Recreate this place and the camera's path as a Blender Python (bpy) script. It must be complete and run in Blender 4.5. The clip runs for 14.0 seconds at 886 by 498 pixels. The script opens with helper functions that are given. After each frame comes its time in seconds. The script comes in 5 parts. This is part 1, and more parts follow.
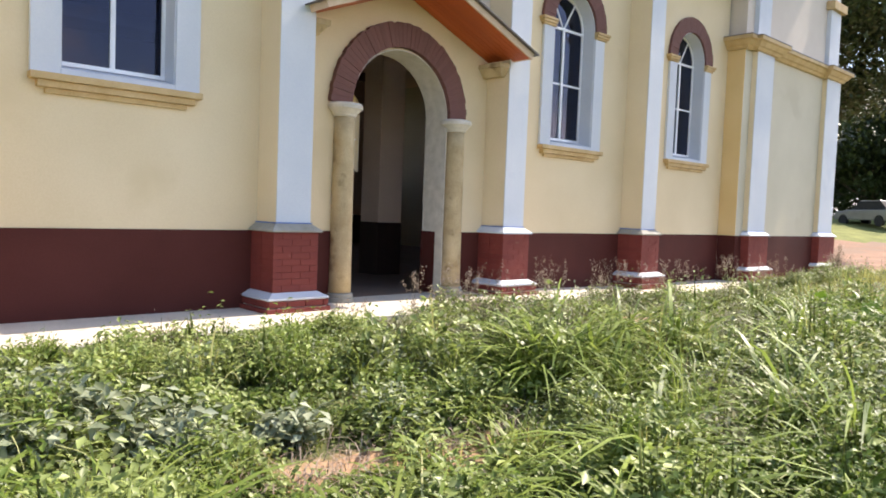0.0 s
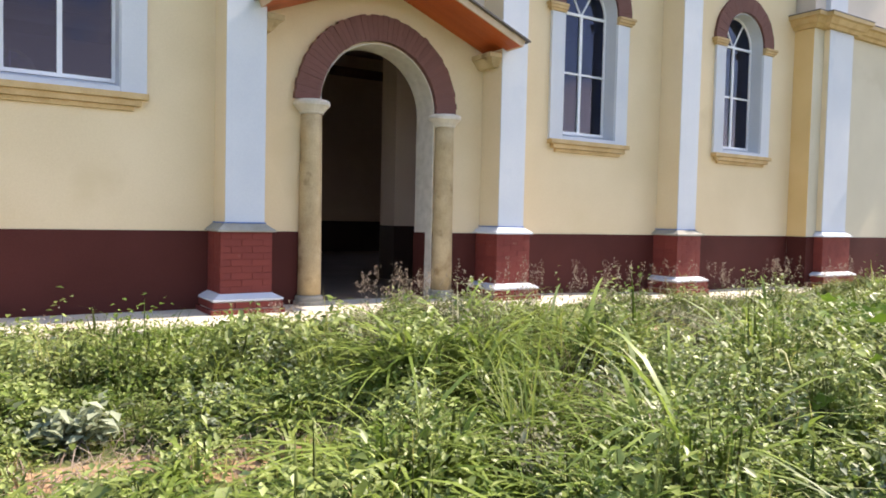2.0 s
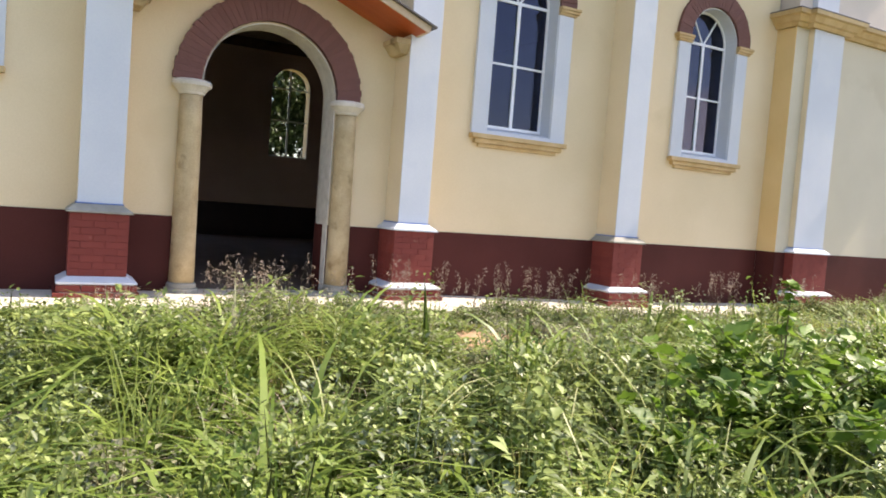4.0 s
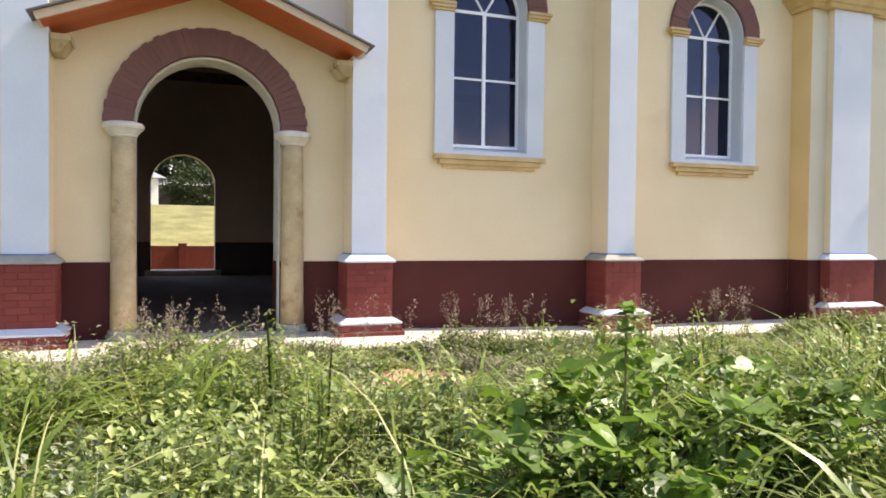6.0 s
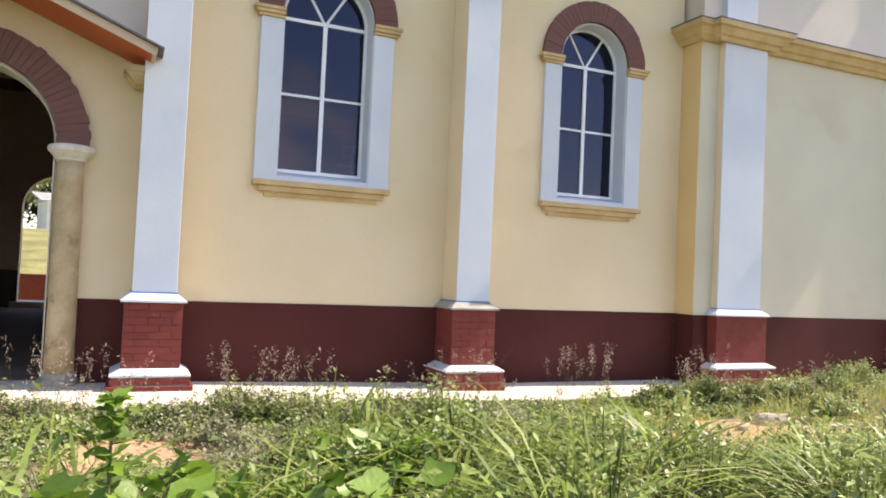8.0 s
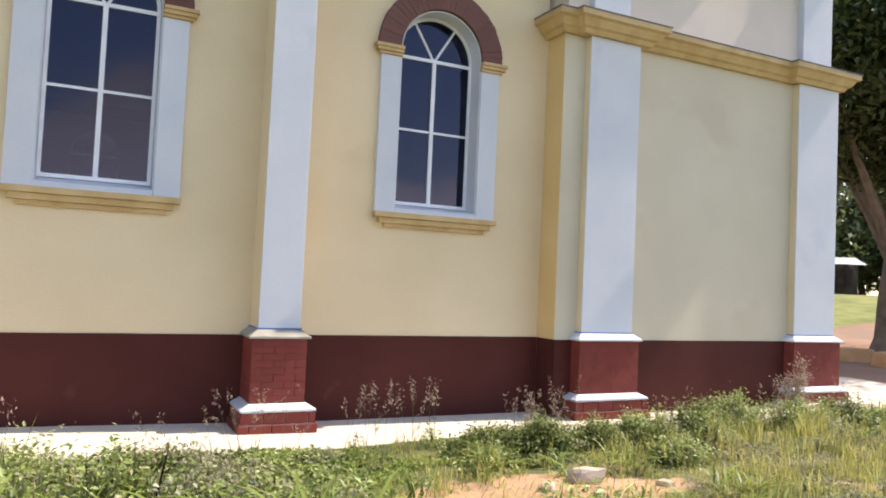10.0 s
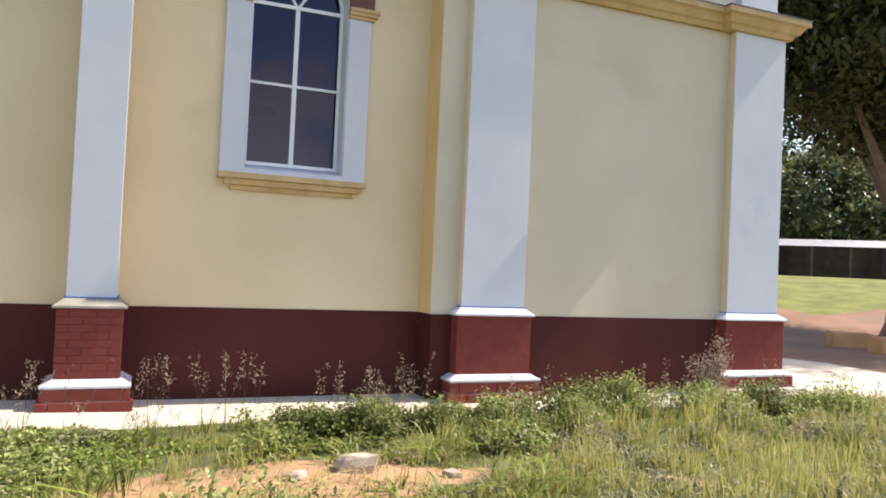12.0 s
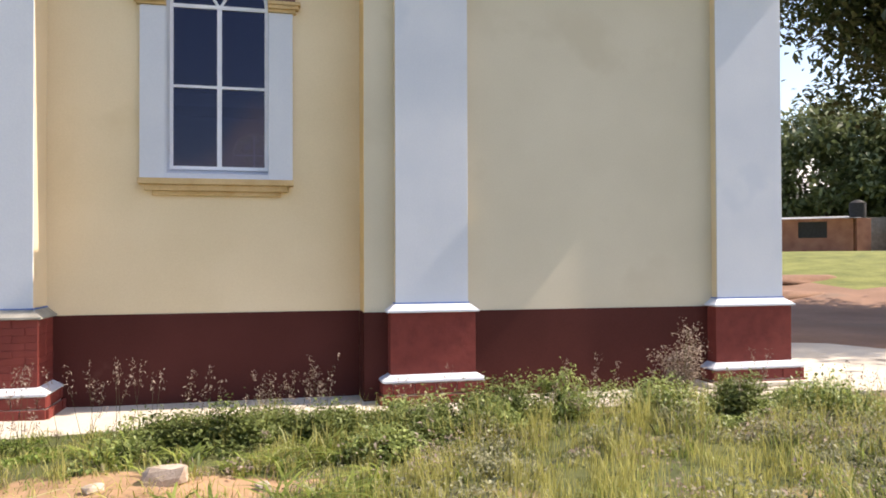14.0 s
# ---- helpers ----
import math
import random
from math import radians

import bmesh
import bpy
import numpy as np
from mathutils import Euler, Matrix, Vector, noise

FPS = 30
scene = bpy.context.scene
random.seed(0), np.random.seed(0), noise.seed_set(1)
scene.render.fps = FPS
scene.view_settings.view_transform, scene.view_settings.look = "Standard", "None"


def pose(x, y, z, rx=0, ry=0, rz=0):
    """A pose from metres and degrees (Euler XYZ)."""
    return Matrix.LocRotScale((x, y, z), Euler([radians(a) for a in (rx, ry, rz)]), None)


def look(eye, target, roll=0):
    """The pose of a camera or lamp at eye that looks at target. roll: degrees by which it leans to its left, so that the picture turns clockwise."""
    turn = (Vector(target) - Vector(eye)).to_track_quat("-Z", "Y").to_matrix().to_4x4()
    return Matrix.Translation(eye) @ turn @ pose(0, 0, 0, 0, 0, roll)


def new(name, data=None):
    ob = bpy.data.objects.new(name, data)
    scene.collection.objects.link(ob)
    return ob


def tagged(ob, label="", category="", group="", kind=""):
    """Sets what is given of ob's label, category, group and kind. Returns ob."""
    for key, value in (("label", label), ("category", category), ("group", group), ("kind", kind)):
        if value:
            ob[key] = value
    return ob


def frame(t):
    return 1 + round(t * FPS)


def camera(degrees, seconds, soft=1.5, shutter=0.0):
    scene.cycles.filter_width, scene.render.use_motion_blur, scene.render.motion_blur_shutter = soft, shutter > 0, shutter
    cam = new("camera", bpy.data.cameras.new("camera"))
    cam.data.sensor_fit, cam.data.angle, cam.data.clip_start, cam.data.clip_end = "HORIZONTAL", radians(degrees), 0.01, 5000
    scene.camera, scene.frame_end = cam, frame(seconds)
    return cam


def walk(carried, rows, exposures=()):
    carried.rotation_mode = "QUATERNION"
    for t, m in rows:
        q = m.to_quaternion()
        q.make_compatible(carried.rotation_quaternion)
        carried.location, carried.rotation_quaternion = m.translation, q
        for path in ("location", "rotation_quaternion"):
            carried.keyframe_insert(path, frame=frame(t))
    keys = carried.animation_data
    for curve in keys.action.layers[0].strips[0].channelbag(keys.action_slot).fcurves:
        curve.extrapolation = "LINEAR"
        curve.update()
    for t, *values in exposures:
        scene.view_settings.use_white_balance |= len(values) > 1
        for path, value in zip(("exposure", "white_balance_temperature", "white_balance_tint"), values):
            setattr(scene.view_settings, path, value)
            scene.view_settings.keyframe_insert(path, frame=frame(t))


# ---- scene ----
cam = camera(62.4, 14.0, soft=1.8)
PATH = [
    (0, (-11.109, -7.343, 1.168), (-9.749, -5.881, 1.061), 2.2),
    (0.5, (-10.686, -7.531, 1.059), (-9.492, -5.934, 0.903), 0.8),
    (1, (-10.163, -7.963, 1.095), (-8.986, -6.359, 0.892), 3.3),
    (1.5, (-9.748, -8.092, 1.026), (-8.647, -6.423, 0.973), -0.8),
    (2, (-9.316, -8.106, 1.06), (-8.234, -6.426, 0.975), 1.3),
    (2.5, (-8.731, -8.247, 1.05), (-7.636, -6.574, 1.002), 1.6),
    (5, (-6.5, -8.833, 1.248), (-5.763, -6.982, 1.072), 2.6),
    (5.5, (-6.044, -8.836, 1.124), (-5.415, -6.937, 1.133), -1.1),
    (6, (-5.546, -8.818, 1.231), (-4.831, -6.951, 1.185), 0.6),
    (6.5, (-5.043, -8.616, 1.217), (-4.395, -6.725, 1.142), 3.9),
    (7, (-4.444, -8.581, 1.079), (-3.879, -6.668, 1.224), 1.1),
    (7.5, (-4.001, -8.452, 1.236), (-3.339, -6.568, 1.356), 1.9),
    (8, (-3.542, -8.259, 1.293), (-2.747, -6.425, 1.357), 2.6),
    (10.5, (-0.987, -7.854, 1.556), (-0.113, -6.057, 1.644), 2.6),
    (11, (-0.444, -7.878, 1.462), (0.316, -6.029, 1.547), 2.3),
    (11.5, (0.123, -7.924, 1.367), (0.929, -6.095, 1.431), 0.7),
    (12, (0.719, -7.943, 1.398), (1.478, -6.094, 1.446), 2.6),
    (12.5, (1.148, -8.035, 1.28), (1.902, -6.183, 1.342), 2.8),
    (13, (1.629, -7.876, 1.233), (2.314, -5.997, 1.177), 4.0),
    (13.5, (2.228, -8.013, 1.297), (2.732, -6.078, 1.344), -0.6),
    (14, (2.85, -8.148, 1.432), (3.287, -6.197, 1.459), -0.2),
]
walk(cam, [(t, look(eye, target, roll)) for t, eye, target, roll in PATH], exposures=((0, 1.06, 7100, 17), (5, 1.08, 7200, 18), (8, 1.05, 7200, 18), (10.5, 0.88, 7250, 17), (14, 0.77, 7350, 19)))


# ---- world, sun, exposure ----
SUN_ELEV, SUN_SIDE = 49.0, 4.0          # degrees: height, and turn out of the facade's plane
sun_way = Vector((math.cos(radians(SUN_ELEV)) * math.cos(radians(SUN_SIDE)),
                  -math.cos(radians(SUN_ELEV)) * math.sin(radians(SUN_SIDE)), math.sin(radians(SUN_ELEV))))
world = bpy.data.worlds.new("sky")
scene.world = world
world.use_nodes = True
wn = world.node_tree.nodes
sky = wn.new("ShaderNodeTexSky")
sky.sky_type, sky.sun_disc = "NISHITA", False
sky.sun_elevation, sky.sun_rotation = radians(SUN_ELEV), radians(90 + SUN_SIDE)
sky.dust_density, sky.air_density, sky.ozone_density = 0.7, 1.0, 1.5
wn["Background"].inputs["Strength"].default_value = 0.162
# a ragged bank of fair-weather cloud low all round the horizon
wl = world.node_tree.links
way = wn.new("ShaderNodeTexCoord").outputs["Generated"]
puff, split = wn.new("ShaderNodeTexNoise"), wn.new("ShaderNodeSeparateXYZ")
puff.inputs["Scale"].default_value, puff.inputs["Detail"].default_value = 3.2, 7.0
wl.new(way, puff.inputs["Vector"])
wl.new(way, split.inputs["Vector"])
lift, bank, grey, tone, cloud = wn.new("ShaderNodeMath"), wn.new("ShaderNodeMapRange"), wn.new("ShaderNodeRGBToBW"), wn.new("ShaderNodeMix"), wn.new("ShaderNodeMix")
lift.operation = "MULTIPLY_ADD"
lift.inputs[1].default_value = 1.05
wl.new(puff.outputs["Fac"], lift.inputs[0])
drop = wn.new("ShaderNodeMath")
drop.operation = "MULTIPLY_ADD"
drop.inputs[1].default_value, drop.inputs[2].default_value = -1.0, -0.42
wl.new(split.outputs["Z"], drop.inputs[0])
wl.new(drop.outputs[0], lift.inputs[2])
bank.interpolation_type = "SMOOTHSTEP"
bank.inputs["From Min"].default_value, bank.inputs["From Max"].default_value = 0.0, 0.06
wl.new(lift.outputs[0], bank.inputs["Value"])
wl.new(sky.outputs["Color"], grey.inputs["Color"])
tone.data_type, tone.blend_type = "RGBA", "MULTIPLY"
tone.inputs["Factor"].default_value = 1.0
tone.inputs["B"].default_value = (1.5, 1.47, 1.5, 1)
wl.new(grey.outputs["Val"], tone.inputs["A"])
cloud.data_type = "RGBA"
wl.new(bank.outputs["Result"], cloud.inputs["Factor"])
wl.new(sky.outputs["Color"], cloud.inputs["A"])
wl.new(tone.outputs["Result"], cloud.inputs["B"])
wl.new(cloud.outputs["Result"], wn["Background"].inputs["Color"])
sun = new("sun", bpy.data.lights.new("sun", "SUN"))
sun.data.energy, sun.data.angle, sun.data.color = 4.7, radians(0.53), (1.0, 0.95, 0.86)
sun.matrix_world = look(sun_way * 60, (0, 0, 0))


# ---- materials ----
def material(name, low, high, rough=0.8, scale=3.0, fine=40.0, bump=0.15, metal=0.0, per="", leaf=0.0, spec=0.5, spots=None):
    """Two colours mixed by noise at two scales, with fine relief. per: 'object' or 'island' adds a shift for each piece."""
    m = bpy.data.materials.new(name)
    m.use_nodes = True
    nt, n = m.node_tree, m.node_tree.nodes
    p = n["Principled BSDF"]
    co = n.new("ShaderNodeTexCoord").outputs["Object"]
    if per != "island":
        co = n.new("ShaderNodeNewGeometry").outputs["Position"]
    big, small = n.new("ShaderNodeTexNoise"), n.new("ShaderNodeTexNoise")
    for node, s, d in ((big, scale, 5.0), (small, fine, 3.0)):
        node.inputs["Scale"].default_value, node.inputs["Detail"].default_value = s, d
        nt.links.new(co, node.inputs["Vector"])
    add = n.new("ShaderNodeMath")
    add.operation = "MULTIPLY_ADD"
    nt.links.new(small.outputs["Fac"], add.inputs[0])
    add.inputs[1].default_value = 0.45
    nt.links.new(big.outputs["Fac"], add.inputs[2])
    span = n.new("ShaderNodeMapRange")
    span.inputs["From Min"].default_value, span.inputs["From Max"].default_value = 0.5, 0.95
    nt.links.new(add.outputs[0], span.inputs["Value"])
    fac = span.outputs["Result"]
    if per:
        src = n.new("ShaderNodeObjectInfo").outputs["Random"] if per == "object" else n.new("ShaderNodeNewGeometry").outputs["Random Per Island"]
        blend = n.new("ShaderNodeMix")
        blend.inputs["Factor"].default_value = 0.7
        nt.links.new(fac, blend.inputs["A"])
        nt.links.new(src, blend.inputs["B"])
        fac = blend.outputs["Result"]
    mix = n.new("ShaderNodeMix")
    mix.data_type = "RGBA"
    mix.inputs["A"].default_value, mix.inputs["B"].default_value = (*low, 1), (*high, 1)
    nt.links.new(fac, mix.inputs["Factor"])
    out = mix.outputs["Result"]
    if spots:
        colour, sc, edge = spots
        sp = n.new("ShaderNodeTexNoise")
        sp.inputs["Scale"].default_value, sp.inputs["Detail"].default_value = sc, 8.0
        nt.links.new(co, sp.inputs["Vector"])
        rng = n.new("ShaderNodeMapRange")
        rng.inputs["From Min"].default_value, rng.inputs["From Max"].default_value = edge, edge + 0.1
        nt.links.new(sp.outputs["Fac"], rng.inputs["Value"])
        over = n.new("ShaderNodeMix")
        over.data_type = "RGBA"
        nt.links.new(rng.outputs["Result"], over.inputs["Factor"])
        nt.links.new(out, over.inputs["A"])
        over.inputs["B"].default_value = (*colour, 1)
        out = over.outputs["Result"]
    nt.links.new(out, p.inputs["Base Color"])
    p.inputs["Roughness"].default_value, p.inputs["Metallic"].default_value = rough, metal
    p.inputs["Specular IOR Level"].default_value = spec
    if bump:
        b = n.new("ShaderNodeBump")
        b.inputs["Strength"].default_value, b.inputs["Distance"].default_value = bump, 0.02
        nt.links.new(add.outputs[0], b.inputs["Height"])
        nt.links.new(b.outputs["Normal"], p.inputs["Normal"])
    if leaf:
        tr = n.new("ShaderNodeBsdfTranslucent")
        nt.links.new(out, tr.inputs["Color"])
        ms = n.new("ShaderNodeMixShader")
        ms.inputs["Fac"].default_value = leaf
        nt.links.new(p.outputs["BSDF"], ms.inputs[1])
        nt.links.new(tr.outputs["BSDF"], ms.inputs[2])
        nt.links.new(ms.outputs["Shader"], n["Material Output"].inputs["Surface"])
    return m


CREAM = material("cream_wall_paint", (0.67, 0.545, 0.35), (0.76, 0.63, 0.43), 0.8, 0.7, 60, 0.12, spots=((0.665, 0.54, 0.345), 0.9, 0.60), spec=0.25)
TOWERPAINT = material("pale_greyish_cream_paint", (0.56, 0.505, 0.385), (0.64, 0.58, 0.45), 0.8, 0.7, 60, 0.12, spots=((0.555, 0.495, 0.37), 0.9, 0.60), spec=0.25)
UPPER = material("pale_grey_pink_paint", (0.58, 0.50, 0.43), (0.68, 0.60, 0.52), 0.8, 0.7, 60, 0.12, spec=0.25)
OCHRE = material("ochre_moulding_paint", (0.46, 0.305, 0.13), (0.61, 0.44, 0.23), 0.7, 4, 60, 0.25)
WHITE = material("white_wall_paint", (0.55, 0.585, 0.645), (0.63, 0.655, 0.70), 0.7, 1.2, 50, 0.1, spots=((0.545, 0.585, 0.65), 1.4, 0.62), spec=0.3)
CEMENT = material("bare_cement", (0.25, 0.24, 0.20), (0.38, 0.36, 0.31), 0.9, 5, 70, 0.3)
DADO = material("brown_dado_paint", (0.062, 0.0165, 0.0135), (0.085, 0.024, 0.020), 0.65, 1.0, 60, 0.1, spots=((0.11, 0.045, 0.038), 1.7, 0.68), spec=0.12)
REDBRICK = material("red_painted_brick", (0.158, 0.030, 0.0235), (0.20, 0.040, 0.031), 0.7, 9, 90, 0.4, per="object", spots=((0.36, 0.20, 0.16), 7, 0.68), spec=0.3)
MORTAR = material("pale_mortar", (0.50, 0.44, 0.38), (0.68, 0.62, 0.55), 0.9, 10, 90, 0.4)
REDPAINT = material("red_painted_joints", (0.14, 0.027, 0.021), (0.19, 0.038, 0.030), 0.8, 9, 90, 0.3, spec=0.3)
BROWNJOINT = material("brown_painted_joints", (0.13, 0.055, 0.046), (0.16, 0.068, 0.056), 0.8, 9, 90, 0.3)
ARCHBRICK = material("brown_painted_brick", (0.142, 0.060, 0.049), (0.175, 0.075, 0.062), 0.8, 9, 90, 0.5, per="object")
COLUMN = material("yellowed_column_render", (0.38, 0.28, 0.15), (0.54, 0.42, 0.25), 0.85, 5, 60, 0.5, spots=((0.26, 0.18, 0.09), 4, 0.60))
CAPWHITE = material("chalky_capital", (0.52, 0.48, 0.41), (0.68, 0.63, 0.555), 0.85, 8, 70, 0.4)
ORANGE = material("orange_varnished_boards", (0.352, 0.059, 0.008), (0.496, 0.099, 0.018), 0.5, 2, 30, 0.2, per="object")
PALEWOOD = material("pale_fascia_board", (0.56, 0.40, 0.27), (0.68, 0.52, 0.38), 0.7, 6, 60, 0.2)
SHEET = material("dark_roof_sheet", (0.07, 0.06, 0.06), (0.14, 0.12, 0.11), 0.5, 4, 40, 0.2)
TIN = material("pale_tin_roof", (0.62, 0.64, 0.66), (0.78, 0.79, 0.80), 0.45, 1.5, 20, 0.2, metal=0.3)
CONCRETE = material("sunlit_concrete", (0.50, 0.45, 0.37), (0.66, 0.60, 0.50), 0.9, 1.2, 30, 0.3, spots=((0.40, 0.32, 0.23), 2.5, 0.63))
INNER = material("brown_inner_plaster", (0.74, 0.56, 0.44), (0.84, 0.66, 0.53), 0.9, 1.0, 40, 0.15)
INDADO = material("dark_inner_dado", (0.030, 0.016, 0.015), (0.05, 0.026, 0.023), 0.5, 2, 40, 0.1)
TIMBER = material("dark_roof_timber", (0.16, 0.10, 0.075), (0.24, 0.16, 0.12), 0.8, 5, 50, 0.3)
SCREED = material("dusty_brown_floor_screed", (0.14, 0.092, 0.07), (0.20, 0.14, 0.11), 0.95, 1.5, 30, 0.2)
BAR = material("white_window_bar", (0.74, 0.75, 0.78), (0.82, 0.83, 0.85), 0.4, 5, 60, 0.05)
BLUE = material("blue_masking_line", (0.05, 0.12, 0.34), (0.10, 0.20, 0.48), 0.6, 20, 90, 0.1)
TURF = material("green_turf", (0.045, 0.06, 0.016), (0.11, 0.12, 0.035), 0.95, 1.5, 25, 0.8, spots=((0.30, 0.20, 0.10), 0.9, 0.63))
# bare soil shows through the turf where the cover wears thin
tt, tn = TURF.node_tree, TURF.node_tree.nodes
worn = tn.new("ShaderNodeAttribute")
worn.attribute_name = "bare"
ragged = tn.new("ShaderNodeTexNoise")
ragged.inputs["Scale"].default_value, ragged.inputs["Detail"].default_value = 6.0, 6.0
tt.links.new(tn.new("ShaderNodeNewGeometry").outputs["Position"], ragged.inputs["Vector"])
both = tn.new("ShaderNodeMath")
both.operation = "MULTIPLY_ADD"
tt.links.new(ragged.outputs["Fac"], both.inputs[0])
both.inputs[1].default_value = 0.9
tt.links.new(worn.outputs["Fac"], both.inputs[2])
edge = tn.new("ShaderNodeMapRange")
edge.inputs["From Min"].default_value, edge.inputs["From Max"].default_value = 0.72, 0.95
tt.links.new(both.outputs[0], edge.inputs["Value"])
earth = tn.new("ShaderNodeMix")
earth.data_type = "RGBA"
earth.inputs["B"].default_value = (0.40, 0.25, 0.145, 1)
base = tn["Principled BSDF"].inputs["Base Color"]
tt.links.new(base.links[0].from_socket, earth.inputs["A"])
tt.links.new(edge.outputs["Result"], earth.inputs["Factor"])
tt.links.new(earth.outputs["Result"], base)
SLOPE = material("dry_grass_slope", (0.125, 0.122, 0.036), (0.28, 0.258, 0.098), 0.95, 0.9, 9, 0.8)
LAWN = material("bright_far_grass", (0.10, 0.122, 0.022), (0.22, 0.232, 0.058), 0.95, 1.1, 9, 0.8)
SOIL = material("pale_orange_soil", (0.40, 0.235, 0.12), (0.56, 0.36, 0.20), 0.95, 1.3, 22, 0.8, spots=((0.20, 0.15, 0.07), 2.2, 0.62))
YARD = material("red_brown_yard_earth", (0.20, 0.112, 0.07), (0.31, 0.18, 0.118), 0.95, 0.5, 12, 0.6, spots=((0.22, 0.145, 0.10), 0.35, 0.55))
STONE = material("pale_field_stone", (0.40, 0.32, 0.25), (0.60, 0.50, 0.41), 0.9, 6, 60, 0.6)
BLADE = material("grass_blade", (0.045, 0.085, 0.013), (0.38, 0.455, 0.105), 0.5, 2, 20, 0, per="island", leaf=0.45, spec=0.45)
LUSH = material("lush_broad_blade", (0.055, 0.11, 0.012), (0.345, 0.44, 0.095), 0.45, 2, 20, 0, per="island", leaf=0.4, spec=0.5)
DRY = material("yellowing_grass_blade", (0.22, 0.215, 0.05), (0.62, 0.585, 0.21), 0.5, 2, 20, 0, per="island", leaf=0.5)
WEED = material("grey_green_weed_leaf", (0.05, 0.09, 0.016), (0.47, 0.55, 0.185), 0.45, 2, 20, 0, per="island", leaf=0.32, spec=0.45)
DARKWEED = material("dark_olive_weed_leaf", (0.04, 0.066, 0.014), (0.27, 0.32, 0.10), 0.55, 2, 20, 0, per="island", leaf=0.3, spec=0.35)
# pale dusty leaves; also the painted glints scattered through the grass
PALEWEED = material("pale_dusty_glint_leaf", (0.10, 0.135, 0.06), (0.44, 0.48, 0.335), 0.6, 2, 20, 0, per="island", leaf=0.25, spec=0.3)
GREYWEED = material("greyish_dry_weed_leaf", (0.09, 0.095, 0.045), (0.45, 0.44, 0.28), 0.6, 2, 20, 0, per="island", leaf=0.3, spec=0.3)
BUSHLEAF = material("fresh_green_leaf", (0.05, 0.105, 0.014), (0.31, 0.41, 0.09), 0.5, 5, 30, 0.1, per="island", leaf=0.38, spec=0.35)
BIGLEAF = material("broad_bush_leaf", (0.045, 0.10, 0.010), (0.235, 0.375, 0.05), 0.42, 12, 60, 0.2, per="object", leaf=0.4, spec=0.45)
DARKLEAF = material("dark_mango_leaf", (0.022, 0.040, 0.010), (0.065, 0.090, 0.025), 0.45, 2, 20, 0, per="island", leaf=0.2)
FARLEAF = material("olive_tree_leaf", (0.09, 0.125, 0.055), (0.25, 0.29, 0.14), 0.5, 2, 20, 0, per="island", leaf=0.25)
STRAW = material("pale_straw_blade", (0.30, 0.33, 0.11), (0.60, 0.59, 0.30), 0.5, 2, 20, 0, per="island", leaf=0.3, spec=0.4)
PLUME = material("pinkish_seed_plume", (0.24, 0.17, 0.13), (0.46, 0.38, 0.31), 0.9, 6, 40, 0, per="island", leaf=0.3)
STEM = material("green_brown_stem", (0.09, 0.085, 0.035), (0.16, 0.14, 0.06), 0.8, 8, 60, 0.2)
BARK = material("grey_brown_bark", (0.10, 0.075, 0.055), (0.20, 0.155, 0.12), 0.95, 3, 30, 0.9)
BRICKWALL = material("red_brown_house_wall", (0.24, 0.10, 0.065), (0.36, 0.17, 0.11), 0.9, 2, 30, 0.3)
DARKWALL = material("dark_shed_boards", (0.04, 0.035, 0.03), (0.09, 0.075, 0.065), 0.9, 2, 30, 0.3)
PALEWALL = material("white_house_wall", (0.62, 0.60, 0.56), (0.76, 0.74, 0.70), 0.85, 2, 30, 0.2)
# whitish car paint with the trees' shade put into its colour
SHADEDPAINT = material("shade_greyed_car_paint", (0.36, 0.36, 0.36), (0.44, 0.44, 0.44), 0.35, 2, 30, 0)
CARPAINT = material("silver_car_paint", (0.26, 0.27, 0.28), (0.34, 0.35, 0.36), 0.3, 2, 30, 0, metal=0.5)
RUBBER = material("black_rubber", (0.012, 0.012, 0.012), (0.03, 0.03, 0.03), 0.8, 10, 60, 0.2)

GLASS = bpy.data.materials.new("tinted_window_glass")
GLASS.use_nodes = True
gp = GLASS.node_tree.nodes["Principled BSDF"]
gp.inputs["Base Color"].default_value = (0.05, 0.07, 0.15, 1)
gp.inputs["Roughness"].default_value, gp.inputs["IOR"].default_value = 0.03, 1.33
gp.inputs["Transmission Weight"].default_value = 1.0
film = GLASS.node_tree.nodes.new("ShaderNodeBsdfGlossy")
film.inputs["Color"].default_value, film.inputs["Roughness"].default_value = (0.33, 0.37, 0.76, 1), 0.04
coat = GLASS.node_tree.nodes.new("ShaderNodeMixShader")
coat.inputs["Fac"].default_value = 0.035
GLASS.node_tree.links.new(gp.outputs["BSDF"], coat.inputs[1])
GLASS.node_tree.links.new(film.outputs["BSDF"], coat.inputs[2])
GLASS.node_tree.links.new(coat.outputs["Shader"], GLASS.node_tree.nodes["Material Output"].inputs["Surface"])


# ---- mesh helpers ----
def box(bm, x0, x1, y0, y1, z0, z1):
    v = [bm.verts.new((x, y, z)) for z in (z0, z1) for y in (y0, y1) for x in (x0, x1)]
    for f in ((0, 2, 3, 1), (4, 5, 7, 6), (0, 1, 5, 4), (1, 3, 7, 5), (3, 2, 6, 7), (2, 0, 4, 6)):
        bm.faces.new([v[i] for i in f])
    return v


